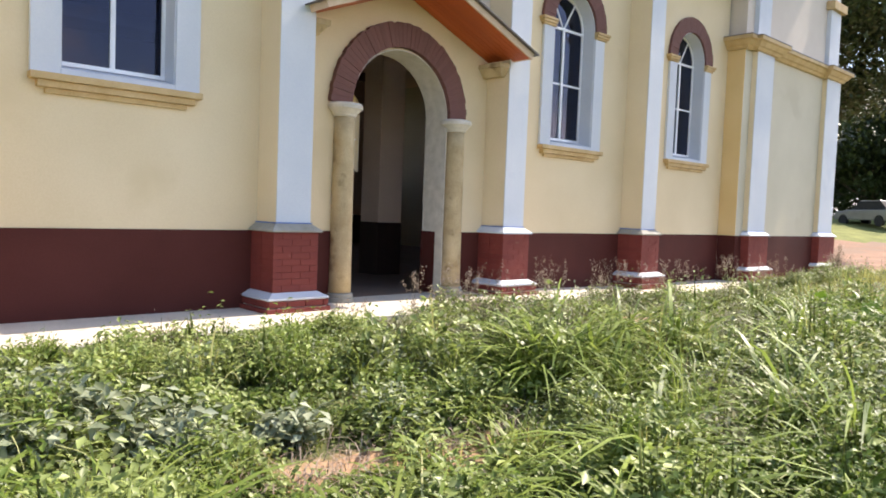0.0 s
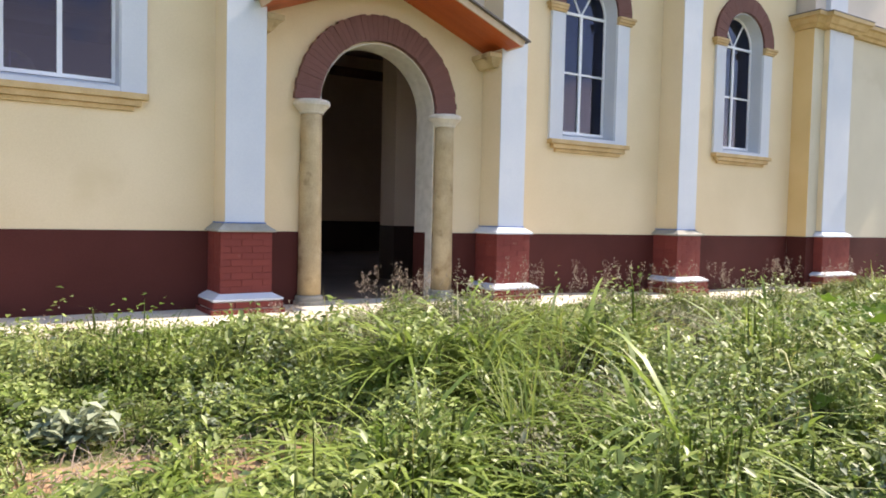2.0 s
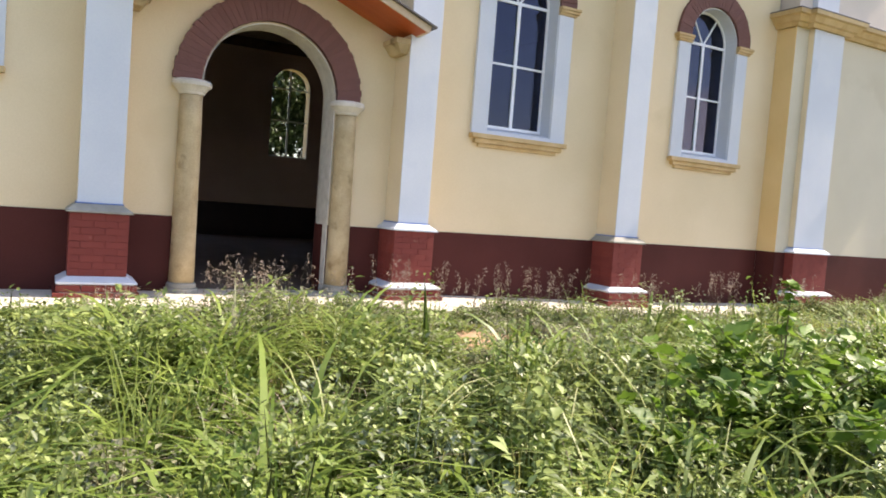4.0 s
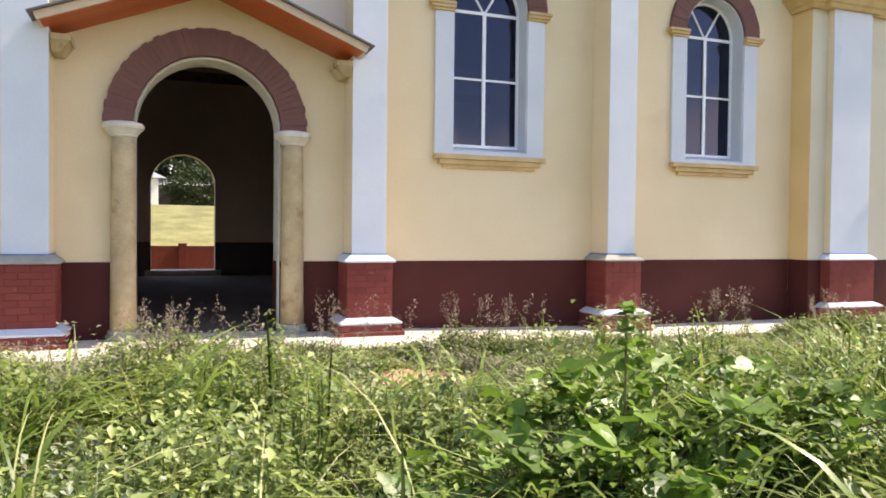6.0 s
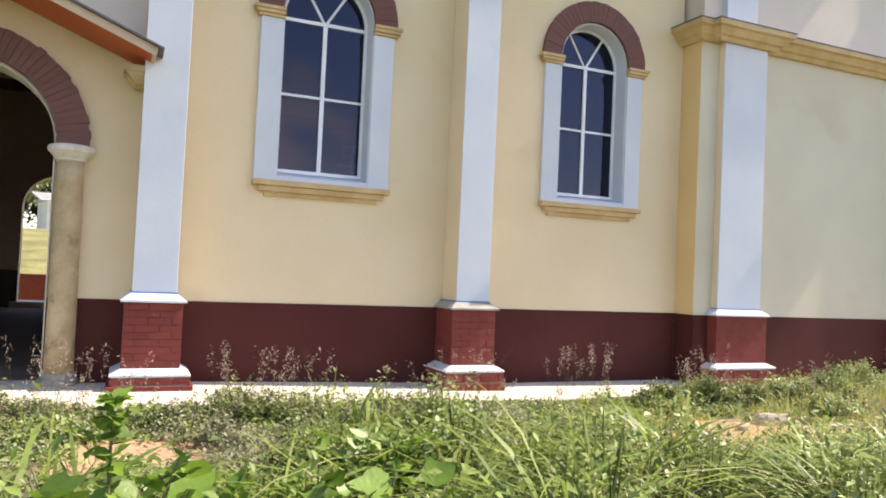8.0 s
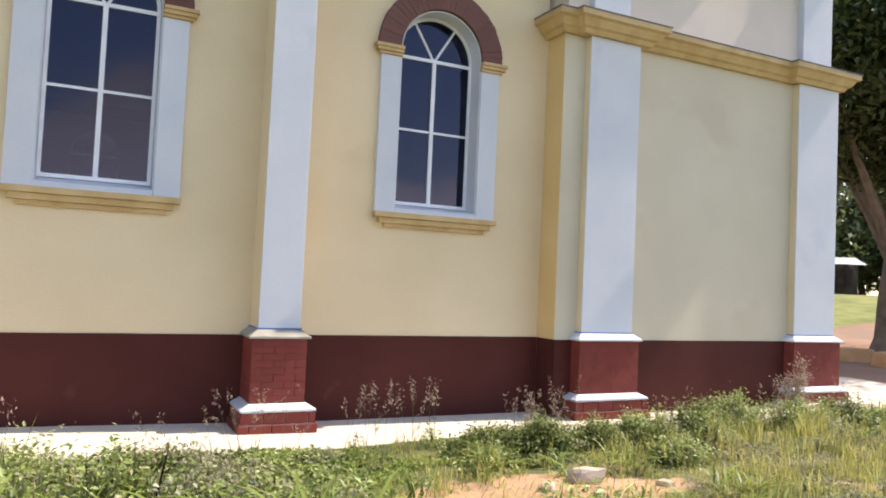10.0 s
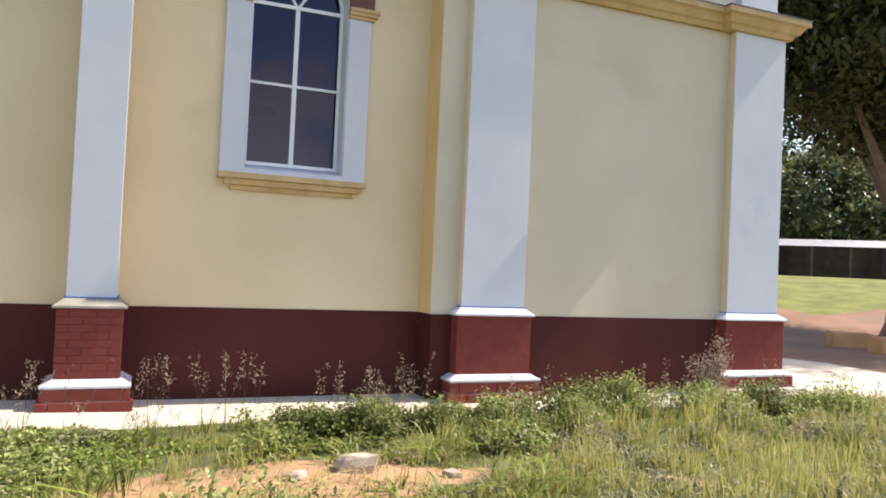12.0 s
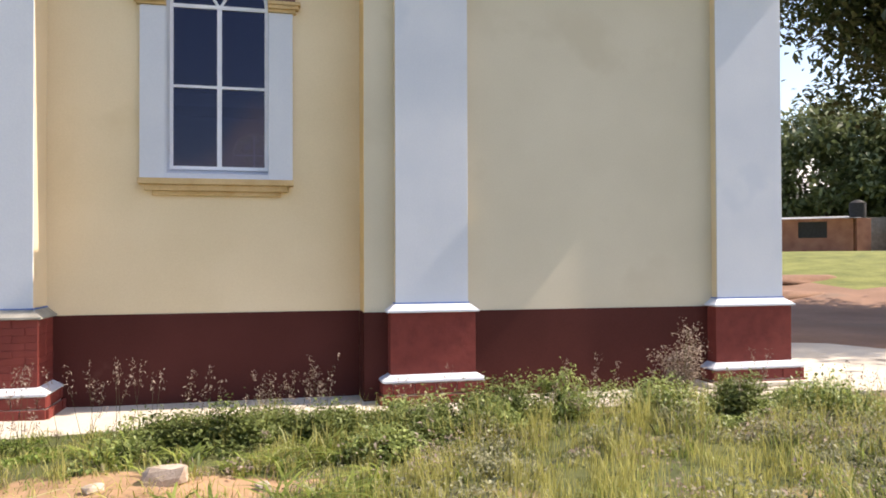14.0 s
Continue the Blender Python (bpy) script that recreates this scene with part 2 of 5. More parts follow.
def frustum(bm, lo, hi, z0, z1):
    """A block whose foot lo and top hi are (x0, x1, y0, y1)."""
    v = [bm.verts.new((x, y, z)) for (a, b, c, d), z in ((lo, z0), (hi, z1)) for y in (c, d) for x in (a, b)]
    for f in ((0, 2, 3, 1), (4, 5, 7, 6), (0, 1, 5, 4), (1, 3, 7, 5), (3, 2, 6, 7), (2, 0, 4, 6)):
        bm.faces.new([v[i] for i in f])


def finish(bm, name, mat, bevel=0.0, smooth=False):
    bmesh.ops.recalc_face_normals(bm, faces=bm.faces)
    if bevel:
        bmesh.ops.bevel(bm, geom=list(bm.edges), offset=bevel, segments=2, affect="EDGES", profile=0.6)
    me = bpy.data.meshes.new(name)
    bm.to_mesh(me)
    bm.free()
    me.materials.append(mat)
    if smooth:
        for poly in me.polygons:
            poly.use_smooth = True
    return me


def part(name, bm, mat, parent, label="", bevel=0.0, smooth=False):
    ob = new(name, finish(bm, name, mat, bevel, smooth))
    ob.parent = parent
    if label:
        tagged(ob, label)
    return ob


def block(name, x0, x1, y0, y1, z0, z1, mat, parent=None, label="", bevel=0.0):
    bm = bmesh.new()
    box(bm, x0, x1, y0, y1, z0, z1)
    return part(name, bm, mat, parent, label, bevel)


def lathe(bm, x, y, rings, seg=24):
    loops = []
    for r, z in rings:
        loops.append([bm.verts.new((x + r * math.cos(2 * math.pi * i / seg), y + r * math.sin(2 * math.pi * i / seg), z)) for i in range(seg)])
    for a, b in zip(loops, loops[1:]):
        for i in range(seg):
            bm.faces.new((a[i], a[(i + 1) % seg], b[(i + 1) % seg], b[i]))
    bm.faces.new(loops[0][::-1])
    bm.faces.new(loops[-1])


def tube(bm, points, radii, seg=8):
    loops = []
    for i, p in enumerate(points):
        a, b = points[max(i - 1, 0)], points[min(i + 1, len(points) - 1)]
        d = (Vector(b) - Vector(a)).normalized()
        s = d.orthogonal().normalized()
        u = d.cross(s)
        loops.append([bm.verts.new(Vector(p) + radii[i] * (math.cos(2 * math.pi * k / seg) * s + math.sin(2 * math.pi * k / seg) * u)) for k in range(seg)])
    for a, b in zip(loops, loops[1:]):
        for i in range(seg):
            bm.faces.new((a[i], a[(i + 1) % seg], b[(i + 1) % seg], b[i]))
    bm.faces.new(loops[0][::-1])
    bm.faces.new(loops[-1])


def soup(name, verts, faces_per, mat, smooth=False):
    """A mesh from arrays: verts (n, k, 3) pieces, faces_per: index tuples inside a piece."""
    n, k = verts.shape[:2]
    me = bpy.data.meshes.new(name)
    loops = np.concatenate([np.array(f) for f in faces_per])
    sizes = np.array([len(f) for f in faces_per])
    li = (loops[None, :] + (np.arange(n) * k)[:, None]).ravel().astype(np.int32)
    starts = np.concatenate([[0], np.cumsum(np.tile(sizes, n))[:-1]]).astype(np.int32)
    me.vertices.add(n * k)
    me.vertices.foreach_set("co", verts.reshape(-1).astype(np.float32))
    me.loops.add(len(li))
    me.loops.foreach_set("vertex_index", li)
    me.polygons.add(n * len(sizes))
    me.polygons.foreach_set("loop_start", starts)
    me.update(calc_edges=True)
    if smooth:
        me.polygons.foreach_set("use_smooth", np.ones(n * len(sizes), dtype=bool))
    me.materials.append(mat)
    return me


# ---- plan ----
WALL, BACK = 0.08, 0.46                 # faces of the front wall
FAR0, FAR1 = 11.65, 12.0                # faces of the far wall
TOP = 6.3
DADO_Z = 0.86
DOOR_X, DOOR_R, SPRING = -5.045, 0.80, 2.40
WINDOWS = (-8.57, -1.495, 2.205)
WINDOW_LIFT = (0.025, 0.0, 0.05)        # each window sits a little higher or lower
WIN_R, WIN_Z, WIN_SPRING = 0.535, 2.25, 4.20
TOWER_Y, TOWER_X0, TOWER_X1 = -0.30, 3.74, 8.70
CORNICE = 4.715


def apron_z(x):
    return float(np.interp(x, (-3.0, 1.0), (0.0, -0.09)))


def ground_z(x, y):
    """Height of the ground."""
    x, y = np.asarray(x, float), np.asarray(y, float)
    low = np.interp(x, (-14, -11, -9.5, -8.2, -6.5, -5.0, -3.5, -1.0, 3.0, 10.0), (-0.42, -0.46, -0.52, -0.45, -0.2, -0.2, -0.14, 0.02, 0.1, 0.0))
    near = np.interp(x, (-10, -3, 1, 12), (-0.06, -0.09, -0.10, -0.13))
    w = np.clip((-1.1 - y) / 6.0, 0, 1)
    z = near + (low - near) * w * w * (3 - 2 * w)
    s = np.clip((x + 0.9 * y - 24) / 30, 0, 1) * np.clip((x - 10) / 10, 0, 1)
    z = z + 1.9 * s * s * (3 - 2 * s)
    b = np.clip((y - 16) / 20, 0, 1) * np.clip((14 - x) / 10, 0, 1)
    z = z + 2.7 * b * b * (3 - 2 * b)
    trough = np.interp(x, (-9.5, -7.5, -3.6, -1.0), (0.0, 1.0, 1.0, 0.0)) * np.clip((-5.6 - y) / 1.8, 0, 1)
    z = z - 0.22 * trough
    lump = 0.04 * np.sin(1.7 * x + 0.6 * y) * np.sin(1.3 * y - 0.4 * x) + 0.02 * np.sin(4.1 * x) * np.sin(3.7 * y)
    return z + lump * np.clip((-1.3 - y) / 1.0, 0, 1)


# bare spots in the grass: x, y, half length, half width
BARE = ((-8.95, -4.0, 0.5, 0.15), (-8.15, -4.25, 0.42, 0.13), (-3.45, -2.75, 0.55, 0.48), (1.38, -3.4, 1.0, 0.60), (0.80, -3.75, 0.55, 0.45), (2.5, -3.25, 0.5, 0.24))


def bare(x, y):
    """0 in the grass, 1 on bare soil."""
    v = np.zeros_like(x)
    for a, b, c, d in BARE:
        v = np.maximum(v, np.clip(1.6 - np.hypot((x - a) / c, (y - b) / d), 0, 1))
    return v


# ---- ground ----
gx = np.concatenate([np.linspace(-260, -40, 12), np.linspace(-36, -14, 12), np.arange(-13, 14.01, 0.2), np.linspace(15, 60, 46), np.linspace(70, 320, 14)])
gy = np.concatenate([np.linspace(-260, -30, 12), np.linspace(-26, -10, 9), np.arange(-9, -0.99, 0.2), np.linspace(0, 60, 61), np.linspace(70, 320, 14)])
XX, YY = np.meshgrid(gx, gy)
ZZ = ground_z(XX, YY)
me = bpy.data.meshes.new("ground")
nx, ny = len(gx), len(gy)
idx = np.arange(nx * ny).reshape(ny, nx)
me.from_pydata(np.stack([XX, YY, ZZ], -1).reshape(-1, 3).tolist(), [], np.stack([idx[:-1, :-1], idx[:-1, 1:], idx[1:, 1:], idx[1:, :-1]], -1).reshape(-1, 4).tolist())
for m in (TURF, SOIL, YARD, LAWN, SLOPE):
    me.materials.append(m)
cx, cy = (XX[:-1, :-1] + XX[1:, 1:]) / 2, (YY[:-1, :-1] + YY[1:, 1:]) / 2
kind = np.zeros_like(cx, dtype=np.int32)
reach = cx + 0.9 * cy
kind[(cx > 9.4) & (cy > -1.2) & (reach < 35 + 1.5 * np.sin(cx))] = 2
kind[(reach >= 35 + 1.5 * np.sin(cx)) & (cx > 9.4)] = 3
kind[(cy > 13.5) & (cx < 12)] = 4
cover = me.attributes.new("bare", "FLOAT", "POINT")
cover.data.foreach_set("value", bare(XX, YY).ravel().astype(np.float32))
me.polygons.foreach_set("material_index", kind.ravel())
me.polygons.foreach_set("use_smooth", np.ones(kind.size, dtype=bool))
tagged(new("ground", me), "uneven grassy ground with bare orange soil", "ground", kind="structure")

# concrete apron along the front, with a broken edge
random.seed(4)
bm = bmesh.new()
xs = np.arange(-13.0, 9.3, 0.35)
rows = []
for i, x in enumerate(xs):
    e = -1.12 - 0.10 * math.sin(0.9 * x) * math.sin(2.3 * x) - random.uniform(-0.03, 0.05)
    z = apron_z(x)
    rows.append([bm.verts.new(p) for p in ((x, 0.3, z), (x, e + 0.05, z), (x, e, z - 0.03), (x, e - 0.01, z - 0.3))])
for a, b in zip(rows, rows[1:]):
    for k in range(3):
        bm.faces.new((a[k], b[k], b[k + 1], a[k + 1]))
tagged(part("pavement", bm, CONCRETE, None), "sunlit pale concrete apron along the church wall", "pavement", kind="structure")
bm = bmesh.new()
random.seed(5)
outline = [(9.1, -1.05), (10.2, -1.1), (11.2, -0.85), (12.0, -0.3), (12.6, 0.8), (12.7, 2.0), (12.3, 3.0), (11.4, 3.4), (10.0, 3.3), (8.6, 3.2), (8.6, -0.2), (9.1, -0.2)]
a = [bm.verts.new((x, y, -0.085)) for x, y in outline]
b = [bm.verts.new((x, y, -0.3)) for x, y in outline]
bm.faces.new(a)
for i in range(len(a)):
    bm.faces.new((a[i], a[(i + 1) % len(a)], b[(i + 1) % len(a)], b[i]))
tagged(part("pavement", bm, CONCRETE, None), "sunlit concrete forecourt beside the tower corner", "pavement", kind="structure")


# ---- walls with arched openings ----
def arch(cx, r, spring, seg=24, flip=False):
    return [(cx - r * math.cos(math.pi * i / seg), spring + r * math.sin(math.pi * i / seg)) for i in range(seg + 1)]


def pierced_wall(name, x0, x1, z0, z1, yf, yb, openings, mat, label):
    """A wall along x; openings: (centre, half width, foot, springing)."""
    bm = bmesh.new()

    def quad(*pts):
        bm.faces.new([bm.verts.new(p) for p in pts])

    def slab(a, b, lo, hi):
        for y in (yf, yb):
            quad((a, y, lo), (b, y, lo), (b, y, hi), (a, y, hi))
    x = x0
    for c, r, foot, spring in sorted(openings):
        slab(x, c - r, z0, z1)
        if foot > z0:
            slab(c - r, c + r, z0, foot)
            quad((c - r, yf, foot), (c + r, yf, foot), (c + r, yb, foot), (c - r, yb, foot))
        pts = arch(c, r, spring)
        for (a, za), (b, zb) in zip(pts, pts[1:]):
            for y in (yf, yb):
                quad((a, y, za), (b, y, zb), (b, y, z1), (a, y, z1))
            quad((a, yf, za), (b, yf, zb), (b, yb, zb), (a, yb, za))
        for s in (-r, r):
            quad((c + s, yf, foot), (c + s, yb, foot), (c + s, yb, spring), (c + s, yf, spring))
        x = c + r
    slab(x, x1, z0, z1)
    quad((x0, yf, z1), (x1, yf, z1), (x1, yb, z1), (x0, yb, z1))
    for e in (x0, x1):
        quad((e, yf, z0), (e, yb, z0), (e, yb, z1), (e, yf, z1))
    bmesh.ops.remove_doubles(bm, verts=bm.verts, dist=1e-5)
    return tagged(part(name, bm, mat, None), label, "wall", kind="structure")


OPEN = [(DOOR_X, DOOR_R, -0.15, SPRING)] + [(c, WIN_R, WIN_Z + 0.02 + u, WIN_SPRING + u) for c, u in zip(WINDOWS, WINDOW_LIFT)]
FAR_OPEN = [(DOOR_X, DOOR_R, -0.15, SPRING)] + [(c, WIN_R, WIN_Z + 0.02, WIN_SPRING) for c in WINDOWS]
front = pierced_wall("wall_front", -13.0, TOWER_X0, -0.15, TOP, WALL, BACK - 0.02, OPEN, CREAM, "cream-painted church wall with arched doorway and windows")
lining = pierced_wall("wall_front_lining", -13.0, TOWER_X0, -0.15, TOP, BACK - 0.02, BACK + 0.02, OPEN, INNER, "brown plaster on the inner side of the front wall")
pierced_wall("wall_rear", -13.0, TOWER_X1, -0.15, TOP, FAR0 + 0.02, FAR1, FAR_OPEN, CREAM, "far church wall with arched doorway and windows")
pierced_wall("wall_rear_lining", -13.0, TOWER_X1, -0.15, TOP, FAR0, FAR0 + 0.02, FAR_OPEN, INNER, "brown plaster on the inner side of the far wall")
for nm, x0, x1 in (("wall_west", -13.3, -13.0), ("wall_inner_east", TOWER_X0 + 0.05, TOWER_X0 + 0.3)):
    tagged(block(nm, x0, x1, WALL + 0.004 if x0 < 0 else 0.5, FAR1 - 0.004 if x0 < 0 else FAR0, -0.15, TOP, INNER if x0 > 0 else CREAM), "plain church end wall", "wall", kind="structure")
tagged(block("floor", -13.0, TOWER_X0 + 0.05, 0.30, FAR1, -0.14, 0.004, SCREED), "dusty brown screed church floor", "floor", kind="structure")
bm = bmesh.new()
v = [bm.verts.new(p) for p in ((-13.6, -0.45, 6.05), (TOWER_X0, -0.45, 6.05), (TOWER_X0, 6.0, 8.9), (-13.6, 6.0, 8.9), (-13.6, 12.6, 6.05), (TOWER_X1, 12.6, 6.05), (TOWER_X1, 6.0, 8.9))]
bm.faces.new((v[0], v[1], v[2], v[3]))
bm.faces.new((v[3], v[6], v[5], v[4]))
bmesh.ops.solidify(bm, geom=list(bm.faces), thickness=0.08)
tagged(part("roof", bm, SHEET, None), "dark sheet church roof", "roof", kind="structure")
tagged(block("ceiling", -13.0, TOWER_X0 + 0.05, BACK + 0.02, FAR0, 5.75, 5.80, TIMBER), "dark timber nave ceiling", "ceiling", kind="structure")
for y in (FAR0 - 0.11, BACK + 0.03):
    tagged(block("wall_plate", -12.98, TOWER_X0 + 0.04, y, y + 0.08, 5.12, 5.38, TIMBER), "dark timber plate along the nave wall", "beam", kind="structure")

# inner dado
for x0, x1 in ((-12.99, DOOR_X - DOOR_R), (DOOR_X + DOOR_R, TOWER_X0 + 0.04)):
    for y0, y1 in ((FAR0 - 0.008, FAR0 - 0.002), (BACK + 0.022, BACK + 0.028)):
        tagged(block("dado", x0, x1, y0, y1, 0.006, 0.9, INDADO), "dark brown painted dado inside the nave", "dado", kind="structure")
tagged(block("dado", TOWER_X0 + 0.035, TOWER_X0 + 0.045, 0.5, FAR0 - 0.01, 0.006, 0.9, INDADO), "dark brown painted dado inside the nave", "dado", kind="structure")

# outer dado between the pilasters
PILASTERS = (-10.285, -6.855, -3.25, 0.302)
PW = 0.215
edges = [-12.99]
for p in PILASTERS[:2]:
    edges += [p - PW - 0.058, p + PW + 0.058]
edges += [DOOR_X - DOOR_R - 0.003, DOOR_X + DOOR_R + 0.003]
for p in PILASTERS[2:]:
    edges += [p - PW - 0.058, p + PW + 0.058]
edges += [TOWER_X0 - 0.012]
for a, b in zip(edges[::2], edges[1::2]):
    tagged(block("dado", a, b, WALL - 0.012, WALL - 0.001, -0.14, DADO_Z, DADO), "dark brown gloss-painted dado on the church wall", "dado", kind="structure")

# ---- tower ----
# thin slab over the return face, more ochre than the walls beside it
RETURN = material("warm_ochre_return", (0.62, 0.43, 0.19), (0.72, 0.52, 0.26), 0.8, 0.8, 60, 0.12, spec=0.25)
tagged(block("wall_return", 3.734, 3.7395, -0.299, 0.079, 0.862, CORNICE - 0.005, RETURN), "warm ochre slab on the tower's narrow return", "wall", kind="structure")
bm = bmesh.new()
box(bm, TOWER_X0, TOWER_X1, TOWER_Y, FAR0 - 0.01, -0.16, CORNICE + 0.215)
tower = tagged(part("wall_tower", bm, TOWERPAINT, None), "pale greyish cream tower wall standing proud of the nave", "wall", kind="structure")
tagged(block("wall_tower_upper", TOWER_X0 + 0.05, TOWER_X1 - 0.03, TOWER_Y + 0.03, 4.6, CORNICE + 0.217, 9.0, UPPER), "pale grey upper stage of the tower", "wall", kind="structure")
tagged(block("roof_tower", TOWER_X0 - 0.3, TOWER_X1 + 0.3, TOWER_Y - 0.3, 4.9, 9.01, 9.15, SHEET), "flat tower roof", "roof", kind="structure")
PT = ((4.06, 4.86), (7.90, 8.78))
for a, b in ((TOWER_X0 - 0.01, PT[0][0] - 0.055), (PT[0][1] + 0.055, PT[1][0] - 0.055)):
    tagged(block("dado", a, b, TOWER_Y - 0.011, TOWER_Y - 0.001, -0.15, DADO_Z, DADO), "dark brown gloss-painted dado on the tower wall", "dado", kind="structure")
tagged(block("dado", TOWER_X0 - 0.011, TOWER_X0 - 0.001, TOWER_Y - 0.011, WALL - 0.013, -0.15, DADO_Z, DADO), "dark brown gloss-painted dado on the tower return", "dado", kind="structure")
tagged(block("dado", TOWER_X1 + 0.001, TOWER_X1 + 0.011, 0.30, FAR0 - 0.02, -0.15, DADO_Z, DADO), "dark brown gloss-painted dado on the tower flank", "dado", kind="structure")


def cornice(name, path, steps, z, mat, label):
    """A stepped moulding swept along a plan path; steps: (outward, height) from the foot up."""
    bm = bmesh.new()
    pts = [Vector(p) for p in path]
    rows = []
    for i, p in enumerate(pts):
        d0 = (pts[i] - pts[i - 1]).normalized() if i else (pts[1] - pts[0]).normalized()
        d1 = (pts[i + 1] - pts[i]).normalized() if i + 1 < len(pts) else d0
        n0, n1 = Vector((d0.y, -d0.x)), Vector((d1.y, -d1.x))
        n = (n0 + n1) / (1 + n0.dot(n1))
        rows.append([bm.verts.new((p.x + n.x * o, p.y + n.y * o, z + h)) for o, h in steps])
    for a, b in zip(rows, rows[1:]):
        for k in range(len(steps)):
            bm.faces.new((a[k], b[k], b[(k + 1) % len(steps)], a[(k + 1) % len(steps)]))
    bm.faces.new(rows[0])
    bm.faces.new(rows[-1][::-1])
    return tagged(part(name, bm, mat, None), label, "cornice", kind="structure")


BAND = [(-0.03, 0.0), (0.08, 0.0), (0.11, 0.05), (0.15, 0.07), (0.20, 0.15), (0.25, 0.17), (0.25, 0.24), (-0.03, 0.27)]
route = [(TOWER_X0 + 0.02, 0.079), (TOWER_X0 + 0.02, TOWER_Y + 0.02), (PT[0][0] - 0.06, TOWER_Y + 0.02), (PT[0][0] - 0.06, TOWER_Y - 0.09), (PT[0][1] + 0.06, TOWER_Y - 0.09), (PT[0][1] + 0.06, TOWER_Y + 0.02),
         (PT[1][0] - 0.06, TOWER_Y + 0.02), (PT[1][0] - 0.06, TOWER_Y - 0.09), (PT[1][1] - 0.02, TOWER_Y - 0.09), (PT[1][1] - 0.02, 0.6), (TOWER_X1 - 0.02, 0.6), (TOWER_X1 - 0.02, 4.6)]
cornice("cornice", route, BAND, CORNICE, OCHRE, "ochre stepped cornice round the tower")
cornice("cornice_cap", route, [(-0.03, 0.268), (0.26, 0.238), (0.26, 0.256), (-0.03, 0.286)], CORNICE, SHEET, "thin dark weathering on the tower cornice")


# ---- pilasters ----
def brick_mesh(name, l, d, h, mat, seed):
    random.seed(seed)
    bm = bmesh.new()
    v = box(bm, 0, l, 0, d, 0, h)
    for p in v:
        p.co += Vector([random.uniform(-0.002, 0.002) for _ in range(3)])
    return finish(bm, name, mat, bevel=0.004)


BRICKS = [brick_mesh("brick", 0.222, 0.03, 0.066, REDBRICK, s) for s in range(4)]
HALVES = [brick_mesh("brick", 0.105, 0.03, 0.066, REDBRICK, s + 9) for s in range(3)]


def lay_course(parent, x0, x1, y, z, seed, height=0.066):
    """One course of facing bricks along x, their faces at y, cut to fit."""
    random.seed(seed)
    x = x0
    first = seed % 2
    while x < x1 - 0.03:
        short = first
        first = 0
        src = random.choice(HALVES if short else BRICKS)
        full = 0.105 if short else 0.222
        want = min(full, x1 - x)
        ob = new("brick", src)
        ob.parent = parent
        ob.location, ob.scale = (x, y + random.uniform(-0.002, 0.001), z), (want / full, 1, height / 0.066)
        x += want + 0.007


def lay_side(parent, x, y0, y1, z, seed, height=0.066, out=-1):
    random.seed(seed)
    y = y0
    while y < y1 - 0.03:
        want = min(0.222, y1 - y)
        ob = new("brick", random.choice(BRICKS))
        ob.parent = parent
        ob.rotation_euler = (0, 0, radians(90))
        ob.location, ob.scale = (x + (0.03 if out < 0 else 0.0) + random.uniform(-0.002, 0.002), y, z), (want / 0.222, 1, height / 0.066)
        y += want + 0.007


